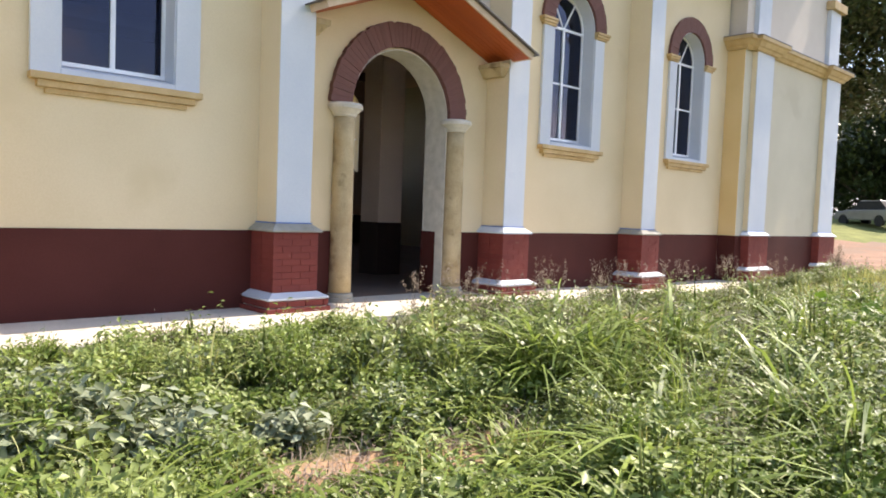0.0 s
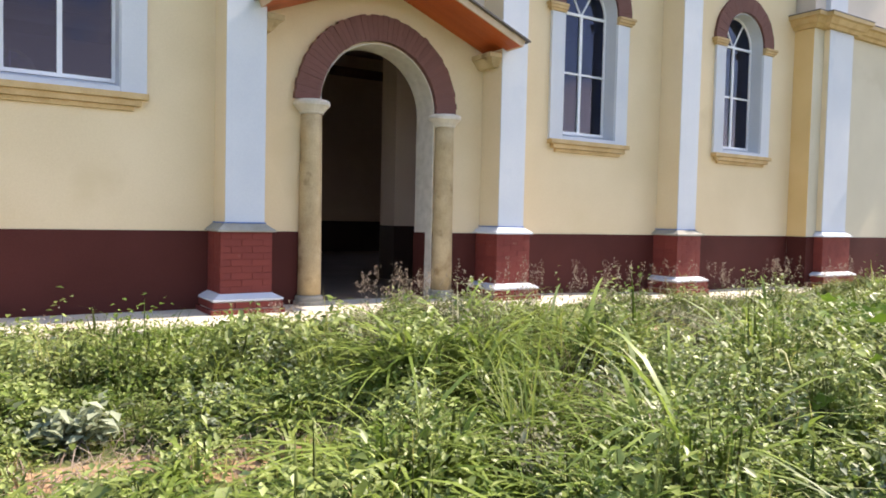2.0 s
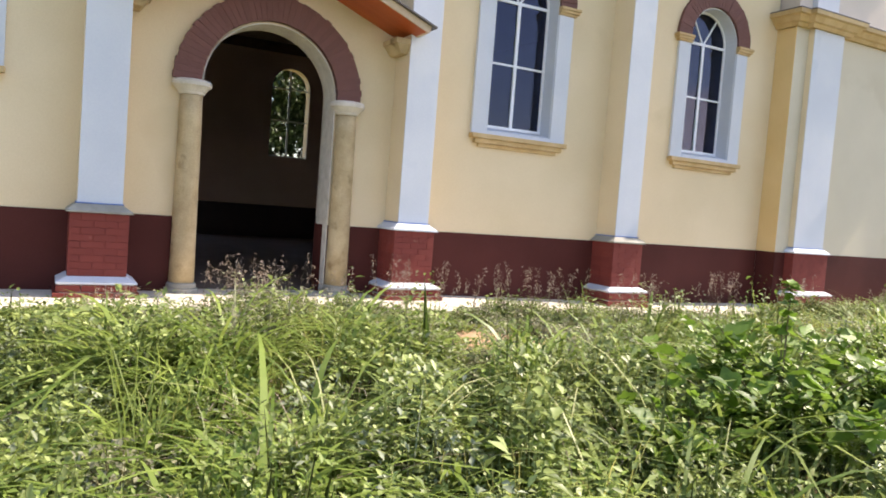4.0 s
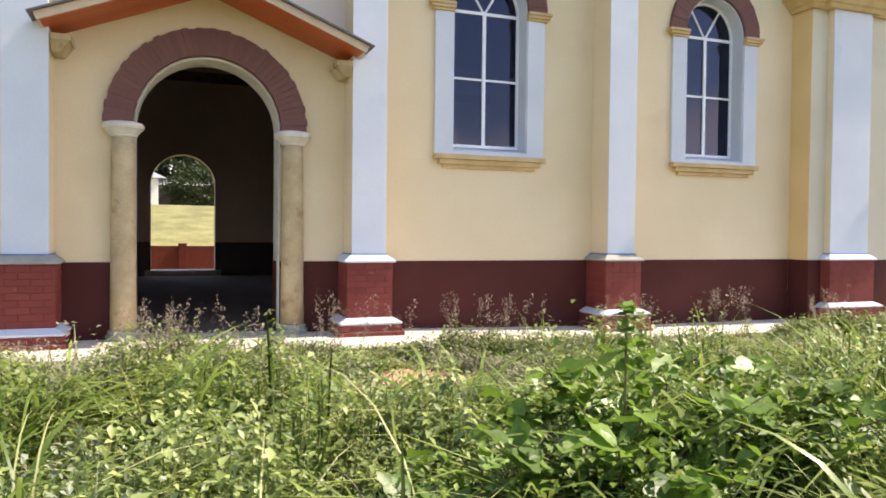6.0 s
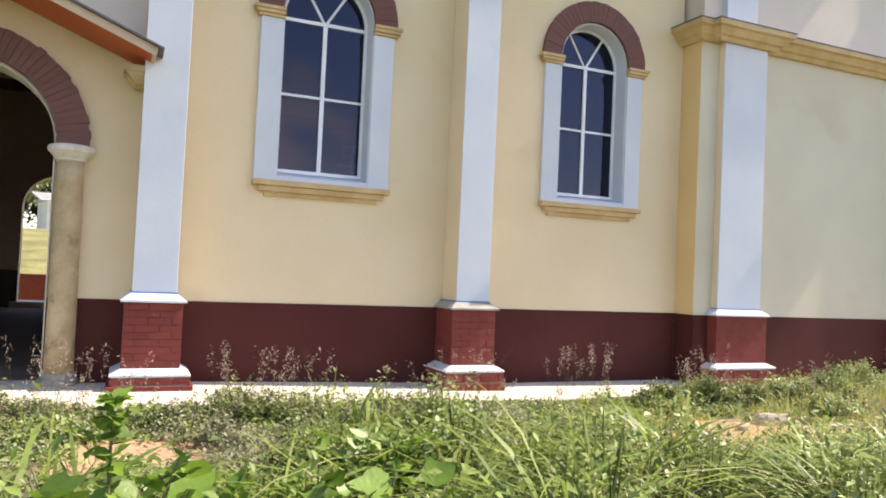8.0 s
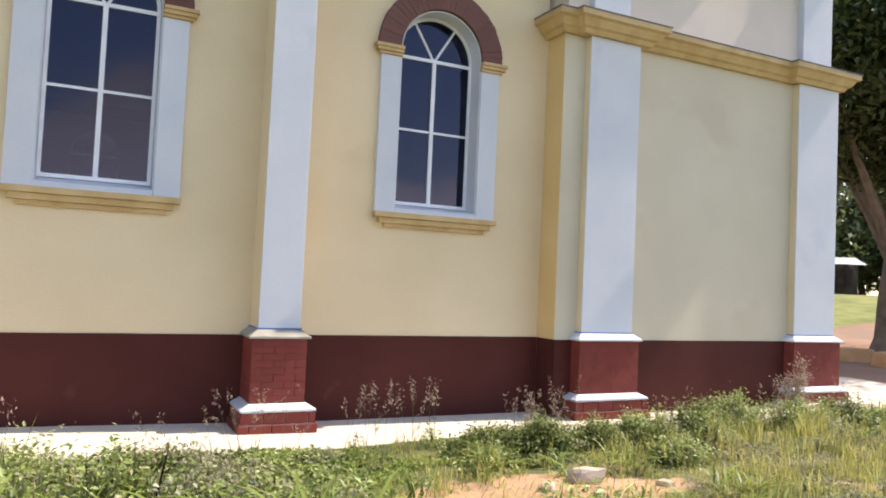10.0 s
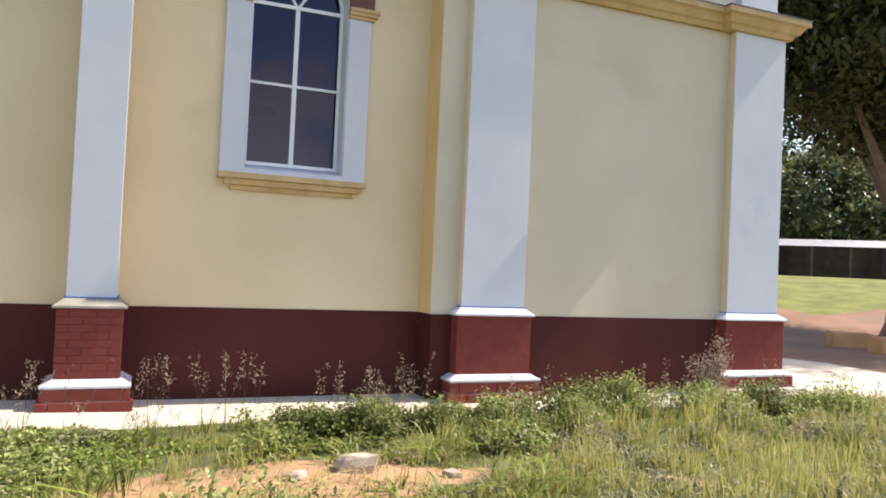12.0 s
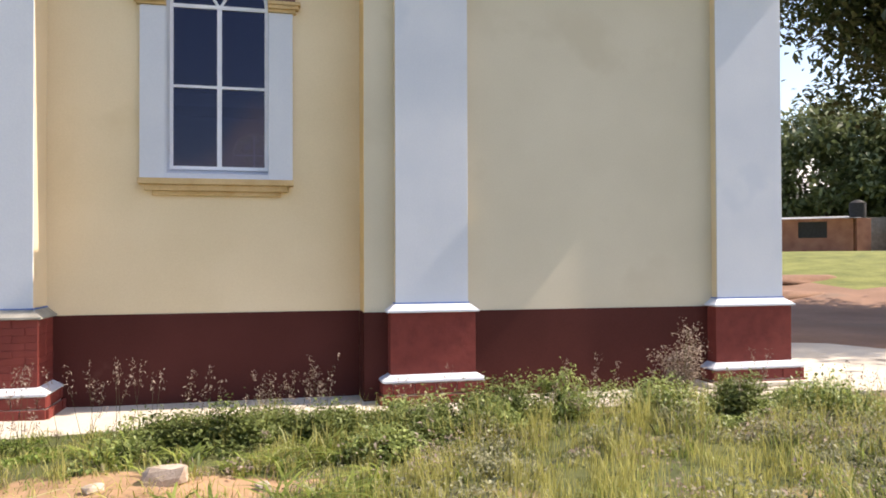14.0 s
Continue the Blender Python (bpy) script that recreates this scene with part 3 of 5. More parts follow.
def pilaster(x0, x1, face, back, top, capmat, label, caplabel, seed, right_side=True, facing=True):
    """A rendered pilaster on a brick plinth, with stepped foot and a sloping cap."""
    gz = apron_z((x0 + x1) / 2) - 0.02
    root = tagged(new("pilaster"), label, "pilaster", "pilasters of the church front")
    root.location = ((x0 + x1) / 2, face, gz)
    inv = Matrix.Translation(-root.location)

    def add(name, bm, mat, lab="", bevel=0.0):
        ob = part(name, bm, mat, root, lab, bevel)
        ob.matrix_parent_inverse = inv
        return ob
    # the shaft takes the wall's cream; only the front plate is white
    bm = bmesh.new()
    box(bm, x0 + 0.003, x1 - 0.003, face + 0.018, back, 0.955, top)
    add("shaft", bm, CREAM, "shaft with cream sides", 0.004)
    bm = bmesh.new()
    box(bm, x0, x1, face, face + 0.016, 0.956, top - 0.001)
    add("face", bm, WHITE, "white-painted front of the shaft", 0.005)
    e = 0.065
    bm = bmesh.new()
    inset = 0.005 if facing else 0.0
    box(bm, x0 - e + inset, x1 + e - inset, face - e + inset, back, gz, 0.862)
    plinth = add("plinth", bm, REDPAINT, "red-painted brick plinth" if facing else "smooth red-painted plinth", 0.004)
    # cap
    bm = bmesh.new()
    box(bm, x0 - e - 0.035, x1 + e + 0.035, face - e - 0.035, back, 0.863, 0.885)
    frustum(bm, (x0 - e - 0.03, x1 + e + 0.03, face - e - 0.03, back), (x0 - 0.008, x1 + 0.008, face - 0.008, back), 0.886, 0.953)
    add("cap", bm, capmat, caplabel, 0.004)
    bm = bmesh.new()
    box(bm, x0 - 0.012, x1 + 0.012, face - 0.012, back, 0.954, 0.966)
    add("line", bm, BLUE, "thin blue line above the cap")
    # stepped foot: two courses and a sloping white ledge
    h = (0.135 - gz) / 2 - 0.011
    foot = bmesh.new()
    box(foot, x0 - e - 0.075, x1 + e + 0.075, face - e - 0.075, back, gz, 0.135)
    core = add("foot", foot, MORTAR, "mortar core of the stepped brick foot")
    for k, o in enumerate((0.125, 0.095)):
        z = gz + k * (h + 0.011)
        holder = core
        for call in (lambda: lay_course(holder, x0 - e - o, x1 + e + o, face - e - o, z, seed * 7 + k, h),
                     lambda: lay_side(holder, x0 - e - o, face - e - o + 0.035, back, z, seed * 11 + k, h),
                     lambda: lay_side(holder, x1 + e + o - 0.03, face - e - o + 0.035, back, z, seed * 13 + k, h)):
            call()
    bm = bmesh.new()
    box(bm, x0 - e - 0.10, x1 + e + 0.10, face - e - 0.10, back, 0.136, 0.158)
    frustum(bm, (x0 - e - 0.095, x1 + e + 0.095, face - e - 0.095, back), (x0 - e - 0.004, x1 + e + 0.004, face - e - 0.004, back), 0.159, 0.208)
    add("ledge", bm, WHITE, "white-painted sloping ledge of the foot", 0.004)
    # facing bricks of the plinth
    z, k = 0.214, 0
    while facing and z < 0.80:
        lay_course(plinth, x0 - e, x1 + e, face - e, z, seed * 17 + k)
        lay_side(plinth, x0 - e, face - e + 0.035, back, z, seed * 19 + k)
        if right_side:
            lay_side(plinth, x1 + e - 0.03, face - e + 0.035, back, z, seed * 23 + k)
        z += 0.0715
        k += 1
    for ob in (plinth, core):
        for c in ob.children:
            c.matrix_parent_inverse = Matrix.Identity(4)
    return root


GREY = "bare grey cement cap"
pilaster(-10.50, -10.07, -0.355, WALL, TOP, CEMENT, "white pilaster on a red brick plinth beside a window", GREY, 6)
pilaster(-7.07, -6.64, -0.355, WALL, TOP, CEMENT, "white pilaster on a red brick plinth beside the doorway", GREY, 1)
pilaster(-3.462, -3.04, -0.355, WALL, TOP, WHITE, "white pilaster on a scuffed red brick plinth beside the doorway", "white-painted cap", 2)
pilaster(0.085, 0.52, -0.355, WALL, TOP, CEMENT, "white pilaster on a red brick plinth between two windows", GREY, 3)
pilaster(PT[0][0], PT[0][1], -0.42, TOWER_Y, CORNICE - 0.002, WHITE, "broad white pilaster at the inner tower corner", "white-painted cap", 4, facing=False)
outer = pilaster(PT[1][0], PT[1][1], -0.42, 0.30, CORNICE - 0.002, WHITE, "broad white pilaster at the outer tower corner", "white-painted cap", 5, facing=False)
# worn steps round the foot of the outer tower pilaster
gz = outer.location.z
for o, z0, z1 in ((0.31, -0.002, 0.050), (0.21, 0.052, 0.100)):
    ob = block("step", PT[1][0] - 0.065 - o, PT[1][1] + 0.065 + o, -0.42 - 0.065 - o, 0.298, gz + z0, gz + z1, CONCRETE, outer, "worn cement step", 0.012)
    ob.matrix_parent_inverse = Matrix.Translation(-outer.location)
for a, b in ((4.12, 4.70), (8.02, 8.66)):
    up = tagged(new("upper_pilaster"), "white pilaster on the upper stage of the tower", "pilaster", "upper pilasters of the tower")
    up.location = ((a + b) / 2, TOWER_Y, CORNICE + 0.235)
    for nm, bx, mt in (("shaft", (a, b, -0.37, -0.26, CORNICE + 0.23, 6.40), WHITE), ("capital", (a - 0.1, b + 0.1, -0.47, -0.26, 6.402, 6.60), OCHRE), ("shaft", (a + 0.04, b - 0.04, -0.35, -0.26, 6.602, 8.99), WHITE)):
        ob = block(nm, *bx, mt, up, bevel=0.008)
        ob.matrix_parent_inverse = Matrix.Translation(-up.location)


# ---- arches of bricks ----
def voussoirs(parent, cx, r0, r1, spring, y0, y1, count, seed):
    """A ring of brown-painted bricks on edge, each its own piece."""
    random.seed(seed)
    step = math.pi / count
    w0, w1 = 2 * r0 * math.sin(step / 2) - 0.002, 2 * r1 * math.sin(step / 2) - 0.002
    bm = bmesh.new()
    v = [bm.verts.new(p) for p in ((-w0 / 2, y0, r0), (w0 / 2, y0, r0), (-w1 / 2, y0, r1), (w1 / 2, y0, r1), (-w0 / 2, y1, r0), (w0 / 2, y1, r0), (-w1 / 2, y1, r1), (w1 / 2, y1, r1))]
    for f in ((0, 1, 3, 2), (4, 6, 7, 5), (0, 4, 5, 1), (2, 3, 7, 6), (0, 2, 6, 4), (1, 5, 7, 3)):
        bm.faces.new([v[i] for i in f])
    me = finish(bm, "brick", ARCHBRICK, bevel=0.003)
    for i in range(count):
        ob = new("brick", me)
        ob.parent = parent
        a = math.pi / 2 - (i + 0.5) * step
        s = 1 + random.uniform(-0.004, 0.008) + (0.006 if i % 2 else 0.0)
        ob.matrix_basis = Matrix.Translation((cx, random.uniform(-0.004, 0.004), spring)) @ Matrix.Rotation(a, 4, "Y") @ Matrix.Diagonal((1, 1, s, 1))


def arch_band(name, cx, r0, r1, spring, y0, y1, mat, parent, label="", seg=28):
    bm = bmesh.new()
    rows = []
    for i in range(seg + 1):
        c, s = -math.cos(math.pi * i / seg), math.sin(math.pi * i / seg)
        rows.append([bm.verts.new((cx + r * c, y, spring + r * s)) for r, y in ((r0, y0), (r1, y0), (r1, y1), (r0, y1))])
    for a, b in zip(rows, rows[1:]):
        for k in range(4):
            bm.faces.new((a[k], b[k], b[(k + 1) % 4], a[(k + 1) % 4]))
    bm.faces.new(rows[0])
    bm.faces.new(rows[-1][::-1])
    return part(name, bm, mat, parent, label)


# ---- windows ----
def window(n, cx, lift, label):
    """An arched window: trim, imposts, brick arch, sill, frame with bars, panes."""
    root = tagged(new("window_%d" % n), label, "window", kind="structure")
    root.location.z = lift
    r = WIN_R
    for s in (-1, 1):
        a, b = sorted((cx + s * r, cx + s * (r + 0.255)))
        block("trim", a, b, WALL - 0.045, WALL + 0.01, WIN_Z, 4.083, WHITE, root, "flat white-painted window trim", 0.006)
        # impost with a stepped profile
        bm = bmesh.new()
        for o, z0, z1 in ((0.02, 4.085, 4.118), (0.05, 4.119, 4.16), (0.07, 4.161, 4.20)):
            p, q = sorted((cx + s * (r - 0.01), cx + s * (r + 0.27 + o)))
            box(bm, p, q, WALL - 0.05 - o * 0.8, WALL + 0.01, z0, z1)
        part("impost", bm, OCHRE, root, "ochre stepped impost moulding", 0.005)
    bm = bmesh.new()
    frustum(bm, (cx - r - 0.26, cx + r + 0.26, WALL - 0.06, WALL + 0.20), (cx - r - 0.26, cx + r + 0.26, WALL - 0.046, WALL + 0.20), WIN_Z - 0.003, WIN_Z - 0.001)
    v = [bm.verts.new(p) for p in ((cx - r + 0.002, WALL - 0.045, WIN_Z), (cx + r - 0.002, WALL - 0.045, WIN_Z), (cx + r - 0.002, WALL + 0.245, WIN_Z), (cx - r + 0.002, WALL + 0.245, WIN_Z),
                                   (cx - r + 0.002, WALL - 0.045, WIN_Z + 0.05), (cx + r - 0.002, WALL - 0.045, WIN_Z + 0.05), (cx + r - 0.002, WALL + 0.245, WIN_Z + 0.12), (cx - r + 0.002, WALL + 0.245, WIN_Z + 0.12))]
    for f in ((0, 3, 2, 1), (4, 5, 6, 7), (0, 1, 5, 4), (1, 2, 6, 5), (2, 3, 7, 6), (3, 0, 4, 7)):
        bm.faces.new([v[i] for i in f])
    part("inner_sill", bm, WHITE, root, "white-painted sloping inner sill")
    bm = bmesh.new()
    for o, z0, z1 in ((0.13, 2.065, 2.115), (0.20, 2.116, 2.18), (0.265, 2.181, 2.245)):
        box(bm, cx - r - o, cx + r + o, WALL - 0.02 - (o - 0.10) * 0.55, WALL + 0.02, z0, z1)
    part("sill", bm, OCHRE, root, "ochre stepped window sill", 0.006)
    ring = arch_band("arch", cx, r + 0.01, r + 0.27, WIN_SPRING + 0.004, WALL - 0.048, WALL + 0.01, BROWNJOINT, root, "arch of brown-painted bricks on edge")
    voussoirs(ring, cx, r + 0.004, r + 0.285, WIN_SPRING + 0.006, WALL - 0.055, WALL - 0.002, 30, n)
    # white lining of the reveal
    lin = bmesh.new()
    pts = [(cx - r, WIN_Z + 0.05)] + arch(cx, r, WIN_SPRING) + [(cx + r, WIN_Z + 0.05)]
    inn = [(cx - r + 0.012, WIN_Z + 0.05)] + arch(cx, r - 0.012, WIN_SPRING) + [(cx + r - 0.012, WIN_Z + 0.05)]
    rows = [[lin.verts.new((a, y, z)) for (a, z), y in ((o, WALL - 0.02), (i, WALL - 0.02), (i, BACK), (o, BACK))] for o, i in zip(pts, inn)]
    for a, b in zip(rows, rows[1:]):
        for k in range(4):
            lin.faces.new((a[k], b[k], b[(k + 1) % 4], a[(k + 1) % 4]))
    part("reveal", lin, WHITE, root, "white-painted window reveal")
    # frame and bars
    yf, yb = WALL + 0.205, WALL + 0.25
    f0 = r - 0.014
    frame_part = bmesh.new()
    lo = WIN_Z + 0.12
    pts = [(cx - f0, lo)] + arch(cx, f0, WIN_SPRING) + [(cx + f0, lo)]
    inn = [(cx - f0 + 0.035, lo)] + arch(cx, f0 - 0.035, WIN_SPRING) + [(cx + f0 - 0.035, lo)]
    rows = [[frame_part.verts.new((a, y, z)) for (a, z), y in ((o, yf), (i, yf), (i, yb), (o, yb))] for o, i in zip(pts, inn)]
    for a, b in zip(rows, rows[1:]):
        for k in range(4):
            frame_part.faces.new((a[k], b[k], b[(k + 1) % 4], a[(k + 1) % 4]))
    part("frame", frame_part, BAR, root, "white-painted metal window frame")
    block("bar", cx - 0.024, cx + 0.024, yf - 0.004, yb - 0.004, lo + 0.041, 4.16, BAR, root)
    for z, h in ((lo + 0.02, 0.02), (3.29, 0.014), (4.18, 0.02)):
        block("bar", cx - f0 + 0.03, cx + f0 - 0.03, yf - 0.001, yb - 0.001, z - h, z + h, BAR, root)
    for s in (-1, 1):
        bm = bmesh.new()
        ex, ez = cx + s * 0.27, WIN_SPRING + 0.41
        tube(bm, [(cx + s * 0.01, yf + 0.02, 4.19), (ex, yf + 0.02, ez)], [0.017, 0.017], 6)
        part("bar", bm, BAR, root)
    yg = WALL + 0.227
    g = f0 - 0.03
    for x0, x1 in ((cx - g, cx - 0.02), (cx + 0.02, cx + g)):
        for z0, z1 in ((lo + 0.035, 3.28), (3.30, 4.165)):
            ob = block("pane", x0, x1, yg, yg + 0.006, z0, z1, GLASS, root)
            ob.visible_shadow = False
    bm = bmesh.new()
    top = [(cx - g, 4.196)] + arch(cx, g, WIN_SPRING) + [(cx + g, 4.196)]
    a = [bm.verts.new((x, yg, z)) for x, z in top]
    b = [bm.verts.new((x, yg + 0.006, z)) for x, z in top]
    bm.faces.new(a)
    bm.faces.new(b[::-1])
    for i in range(len(a)):
        bm.faces.new((a[i], b[i], b[(i + 1) % len(a)], a[(i + 1) % len(a)]))
    part("pane", bm, GLASS, root).visible_shadow = False
    return root


for n, (c, u) in enumerate(zip(WINDOWS, WINDOW_LIFT)):
    window(n + 1, c, u, "arched four-light window with white trim and ochre sill")
# far windows: plain frame and panes in the far wall
for n, c in enumerate(WINDOWS):
    root = tagged(new("window_%d" % (n + 4)), "arched window in the far nave wall", "window", kind="structure")
    block("bar", c - 0.025, c + 0.025, 11.80, 11.84, WIN_Z + 0.03, 4.70, BAR, root)
    for z in (2.29, 3.29, 4.18):
        block("bar", c - WIN_R + 0.002, c + WIN_R - 0.002, 11.795, 11.835, z - 0.02, z + 0.02, BAR, root)
    block("sill", c - 0.8, c + 0.8, FAR1, FAR1 + 0.1, 2.07, 2.2, OCHRE, root)

# ---- doorway ----
portal = tagged(new("door_1"), "open arched doorway with a pale reveal and brown brick arch", "doorway", kind="structure")
ring = arch_band("arch", DOOR_X, DOOR_R + 0.012, DOOR_R + 0.295, SPRING + 0.012, WALL - 0.07, WALL + 0.01, BROWNJOINT, portal, "broad arch of brown-painted bricks on edge")
voussoirs(ring, DOOR_X, DOOR_R + 0.006, DOOR_R + 0.312, SPRING + 0.014, WALL - 0.078, WALL - 0.002, 44, 21)
lin = bmesh.new()
pts = [(DOOR_X - DOOR_R, 0.005)] + arch(DOOR_X, DOOR_R, SPRING, 30) + [(DOOR_X + DOOR_R, 0.005)]
inn = [(DOOR_X - DOOR_R + 0.012, 0.005)] + arch(DOOR_X, DOOR_R - 0.012, SPRING, 30) + [(DOOR_X + DOOR_R - 0.012, 0.005)]
rows = [[lin.verts.new((a, y, z)) for (a, z), y in ((o, WALL - 0.03), (i, WALL - 0.03), (i, BACK + 0.02), (o, BACK + 0.02))] for o, i in zip(pts, inn)]
for a, b in zip(rows, rows[1:]):
    for k in range(4):
        lin.faces.new((a[k], b[k], b[(k + 1) % 4], a[(k + 1) % 4]))
part("reveal", lin, CAPWHITE, portal, "pale plastered reveal")
for s in (-1, 1):
    x0, x1 = sorted((DOOR_X + s * (DOOR_R - 0.013), DOOR_X + s * (DOOR_R - 0.020)))
    block("dado", x0, x1, WALL + 0.12, BACK + 0.03, 0.006, DADO_Z, DADO, portal)


def round_column(x, y, label):
    root = tagged(new("column"), label, "column", "columns of the doorway")
    root.location = (x, y, 0)
    for nm, rings, mt in (("base", [(0.185, 0.0), (0.185, 0.05), (0.165, 0.055), (0.165, 0.10), (0.145, 0.115)], CEMENT),
                          ("shaft", [(0.14, 0.11), (0.136, 0.5), (0.131, 1.3), (0.126, 2.0), (0.122, 2.235)], COLUMN),
                          ("capital", [(0.125, 2.236), (0.145, 2.25), (0.145, 2.265), (0.155, 2.275), (0.195, 2.32), (0.215, 2.335), (0.22, 2.37), (0.205, 2.395), (0.17, 2.405)], CAPWHITE)):
        bm = bmesh.new()
        lathe(bm, 0, 0, rings, 28)
        part(nm, bm, mt, root, smooth=nm == "shaft")
    return root


round_column(-5.957, 0.03, "round yellowed rendered column with a chalky capital")
round_column(-4.096, 0.03, "round yellowed rendered column with a chalky capital")

# ---- nave pier ----
pier = tagged(new("pier"), "square brown-plastered pier with a dark dado inside the nave", "pier")
pier.location = (-3.15, 2.85, 0.0)
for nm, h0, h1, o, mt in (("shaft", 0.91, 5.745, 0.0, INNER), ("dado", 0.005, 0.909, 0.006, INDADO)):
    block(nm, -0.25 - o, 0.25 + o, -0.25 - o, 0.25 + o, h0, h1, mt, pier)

# ---- gabled canopy over the door ----
canopy = tagged(new("canopy"), "small gabled canopy with orange board soffit over the doorway", "canopy")
canopy.location = (DOOR_X, WALL, 3.3)
cinv = Matrix.Translation(-canopy.location)
HALF, RISE, YF = 1.66, 0.66, -0.69
ZE = 3.265
ang = math.atan2(RISE, HALF)


def along(s, u, y, up):
    """A point on the canopy: u from the ridge (0) to the eave (1), on side s, raised square to the slope by up."""
    return (DOOR_X + s * (HALF * u + up * math.sin(ang)), y, ZE + RISE * (1 - u) + up * math.cos(ang))


for s in (-1, 1):
    nb = 9
    for k in range(nb):
        y0 = YF + 0.03 + (WALL - 0.002 - YF - 0.03) * k / nb
        y1 = YF + 0.03 + (WALL - 0.002 - YF - 0.03) * (k + 1) / nb - 0.004
        bm = bmesh.new()
        v = [bm.verts.new(along(s, u, y, up)) for up in (0.0, 0.018) for u, y in ((0.0, y0), (0.0, y1), (0.985, y1), (0.985, y0))]
        for f in ((0, 1, 2, 3), (7, 6, 5, 4), (0, 4, 5, 1), (1, 5, 6, 2), (2, 6, 7, 3), (3, 7, 4, 0)):
            bm.faces.new([v[i] for i in f])
        ob = part("soffit_board", bm, ORANGE, canopy)
        ob.matrix_parent_inverse = cinv
    for nm, y0, y1, u0, u1, lo, hi, mt in (("fascia", YF, YF + 0.026, -0.006, 1.0, 0.0, 0.080, PALEWOOD), ("roof_sheet", YF - 0.05, WALL - 0.002, 0.0, 1.03, 0.082, 0.100, SHEET), ("eave_board", YF + 0.028, WALL - 0.002, 0.987, 1.0, 0.0, 0.078, PALEWOOD)):
        bm = bmesh.new()
        v = [bm.verts.new(along(s, u, y, up)) for up in (lo, hi) for u, y in ((u0, y0), (u0, y1), (u1, y1), (u1, y0))]
        for f in ((0, 1, 2, 3), (7, 6, 5, 4), (0, 4, 5, 1), (1, 5, 6, 2), (2, 6, 7, 3), (3, 7, 4, 0)):
            bm.faces.new([v[i] for i in f])
        part(nm, bm, mt, canopy).matrix_parent_inverse = cinv
    bm = bmesh.new()
    a, b = sorted((DOOR_X + s * 1.39, DOOR_X + s * 1.585))
    box(bm, a, b, -0.345, WALL - 0.001, 3.17, 3.235)
    if s > 0:
        frustum(bm, (a + 0.11, b, -0.26, WALL - 0.001), (a + 0.02, b, -0.335, WALL - 0.001), 3.06, 3.168)
    else:
        frustum(bm, (a, b - 0.11, -0.26, WALL - 0.001), (a, b - 0.02, -0.335, WALL - 0.001), 3.06, 3.168)
    part("bracket", bm, COLUMN, canopy, "weathered tan moulded bracket", 0.006).matrix_parent_inverse = cinv

# paler paint on the wall above the canopy
bm = bmesh.new()
side = [(DOOR_X - 1.59, ZE + 0.12), (DOOR_X, ZE + RISE + 0.12), (DOOR_X + 1.575, ZE + 0.12), (DOOR_X + 1.575, TOP - 0.01), (DOOR_X - 1.59, TOP - 0.01)]
a = [bm.verts.new((x, WALL - 0.005, z)) for x, z in side]
b = [bm.verts.new((x, WALL - 0.0005, z)) for x, z in side]
bm.faces.new(a)
bm.faces.new(b[::-1])
for i in range(5):
    bm.faces.new((a[i], b[i], b[(i + 1) % 5], a[(i + 1) % 5]))
tagged(part("gable_paint", bm, UPPER, None), "pale grey-pink paint on the wall above the canopy", "wall", kind="structure")


# ---- vegetation ----
rng = np.random.default_rng(7)


SHORT = ((0.0, 0.8), (0.45, 1.0), (0.8, 0.7), (1.0, 0.0))
LONG = ((0.0, 0.7), (0.2, 0.9), (0.4, 1.0), (0.6, 0.95), (0.78, 0.75), (0.92, 0.4), (1.0, 0.0))


def blades(x, y, z, h, w, lean, mat, name, label, category, long=False):
    """Grass blades as one sheet of many: each bends over, three spans to a tip."""
    n = len(x)
    az = rng.uniform(0, 2 * np.pi, n)
    face = az + np.pi / 2 + rng.uniform(-0.6, 0.6, n)
    spans = LONG if long else SHORT
    last = len(spans) - 1
    v = np.zeros((n, 2 * last + 1, 3))
    for k, (t, wk) in enumerate(spans):
        out = lean * h * t ** 1.8
        up = h * (t - (0.66 if long else 0.5) * lean * t ** 2.5)
        px, py, pz = x + np.cos(az) * out, y + np.sin(az) * out, z + up
        if k == last:
            v[:, 2 * last] = np.stack([px, py, pz], -1)
        else:
            dx, dy = np.cos(face) * w * wk / 2, np.sin(face) * w * wk / 2
            v[:, 2 * k] = np.stack([px - dx, py - dy, pz], -1)
            v[:, 2 * k + 1] = np.stack([px + dx, py + dy, pz], -1)
    quads = [(2 * k, 2 * k + 1, 2 * k + 3, 2 * k + 2) for k in range(last - 1)]
    me = soup(name, v, quads + [(2 * last - 2, 2 * last - 1, 2 * last)], mat)
    return tagged(new(name, me), label, category, kind="stuff")


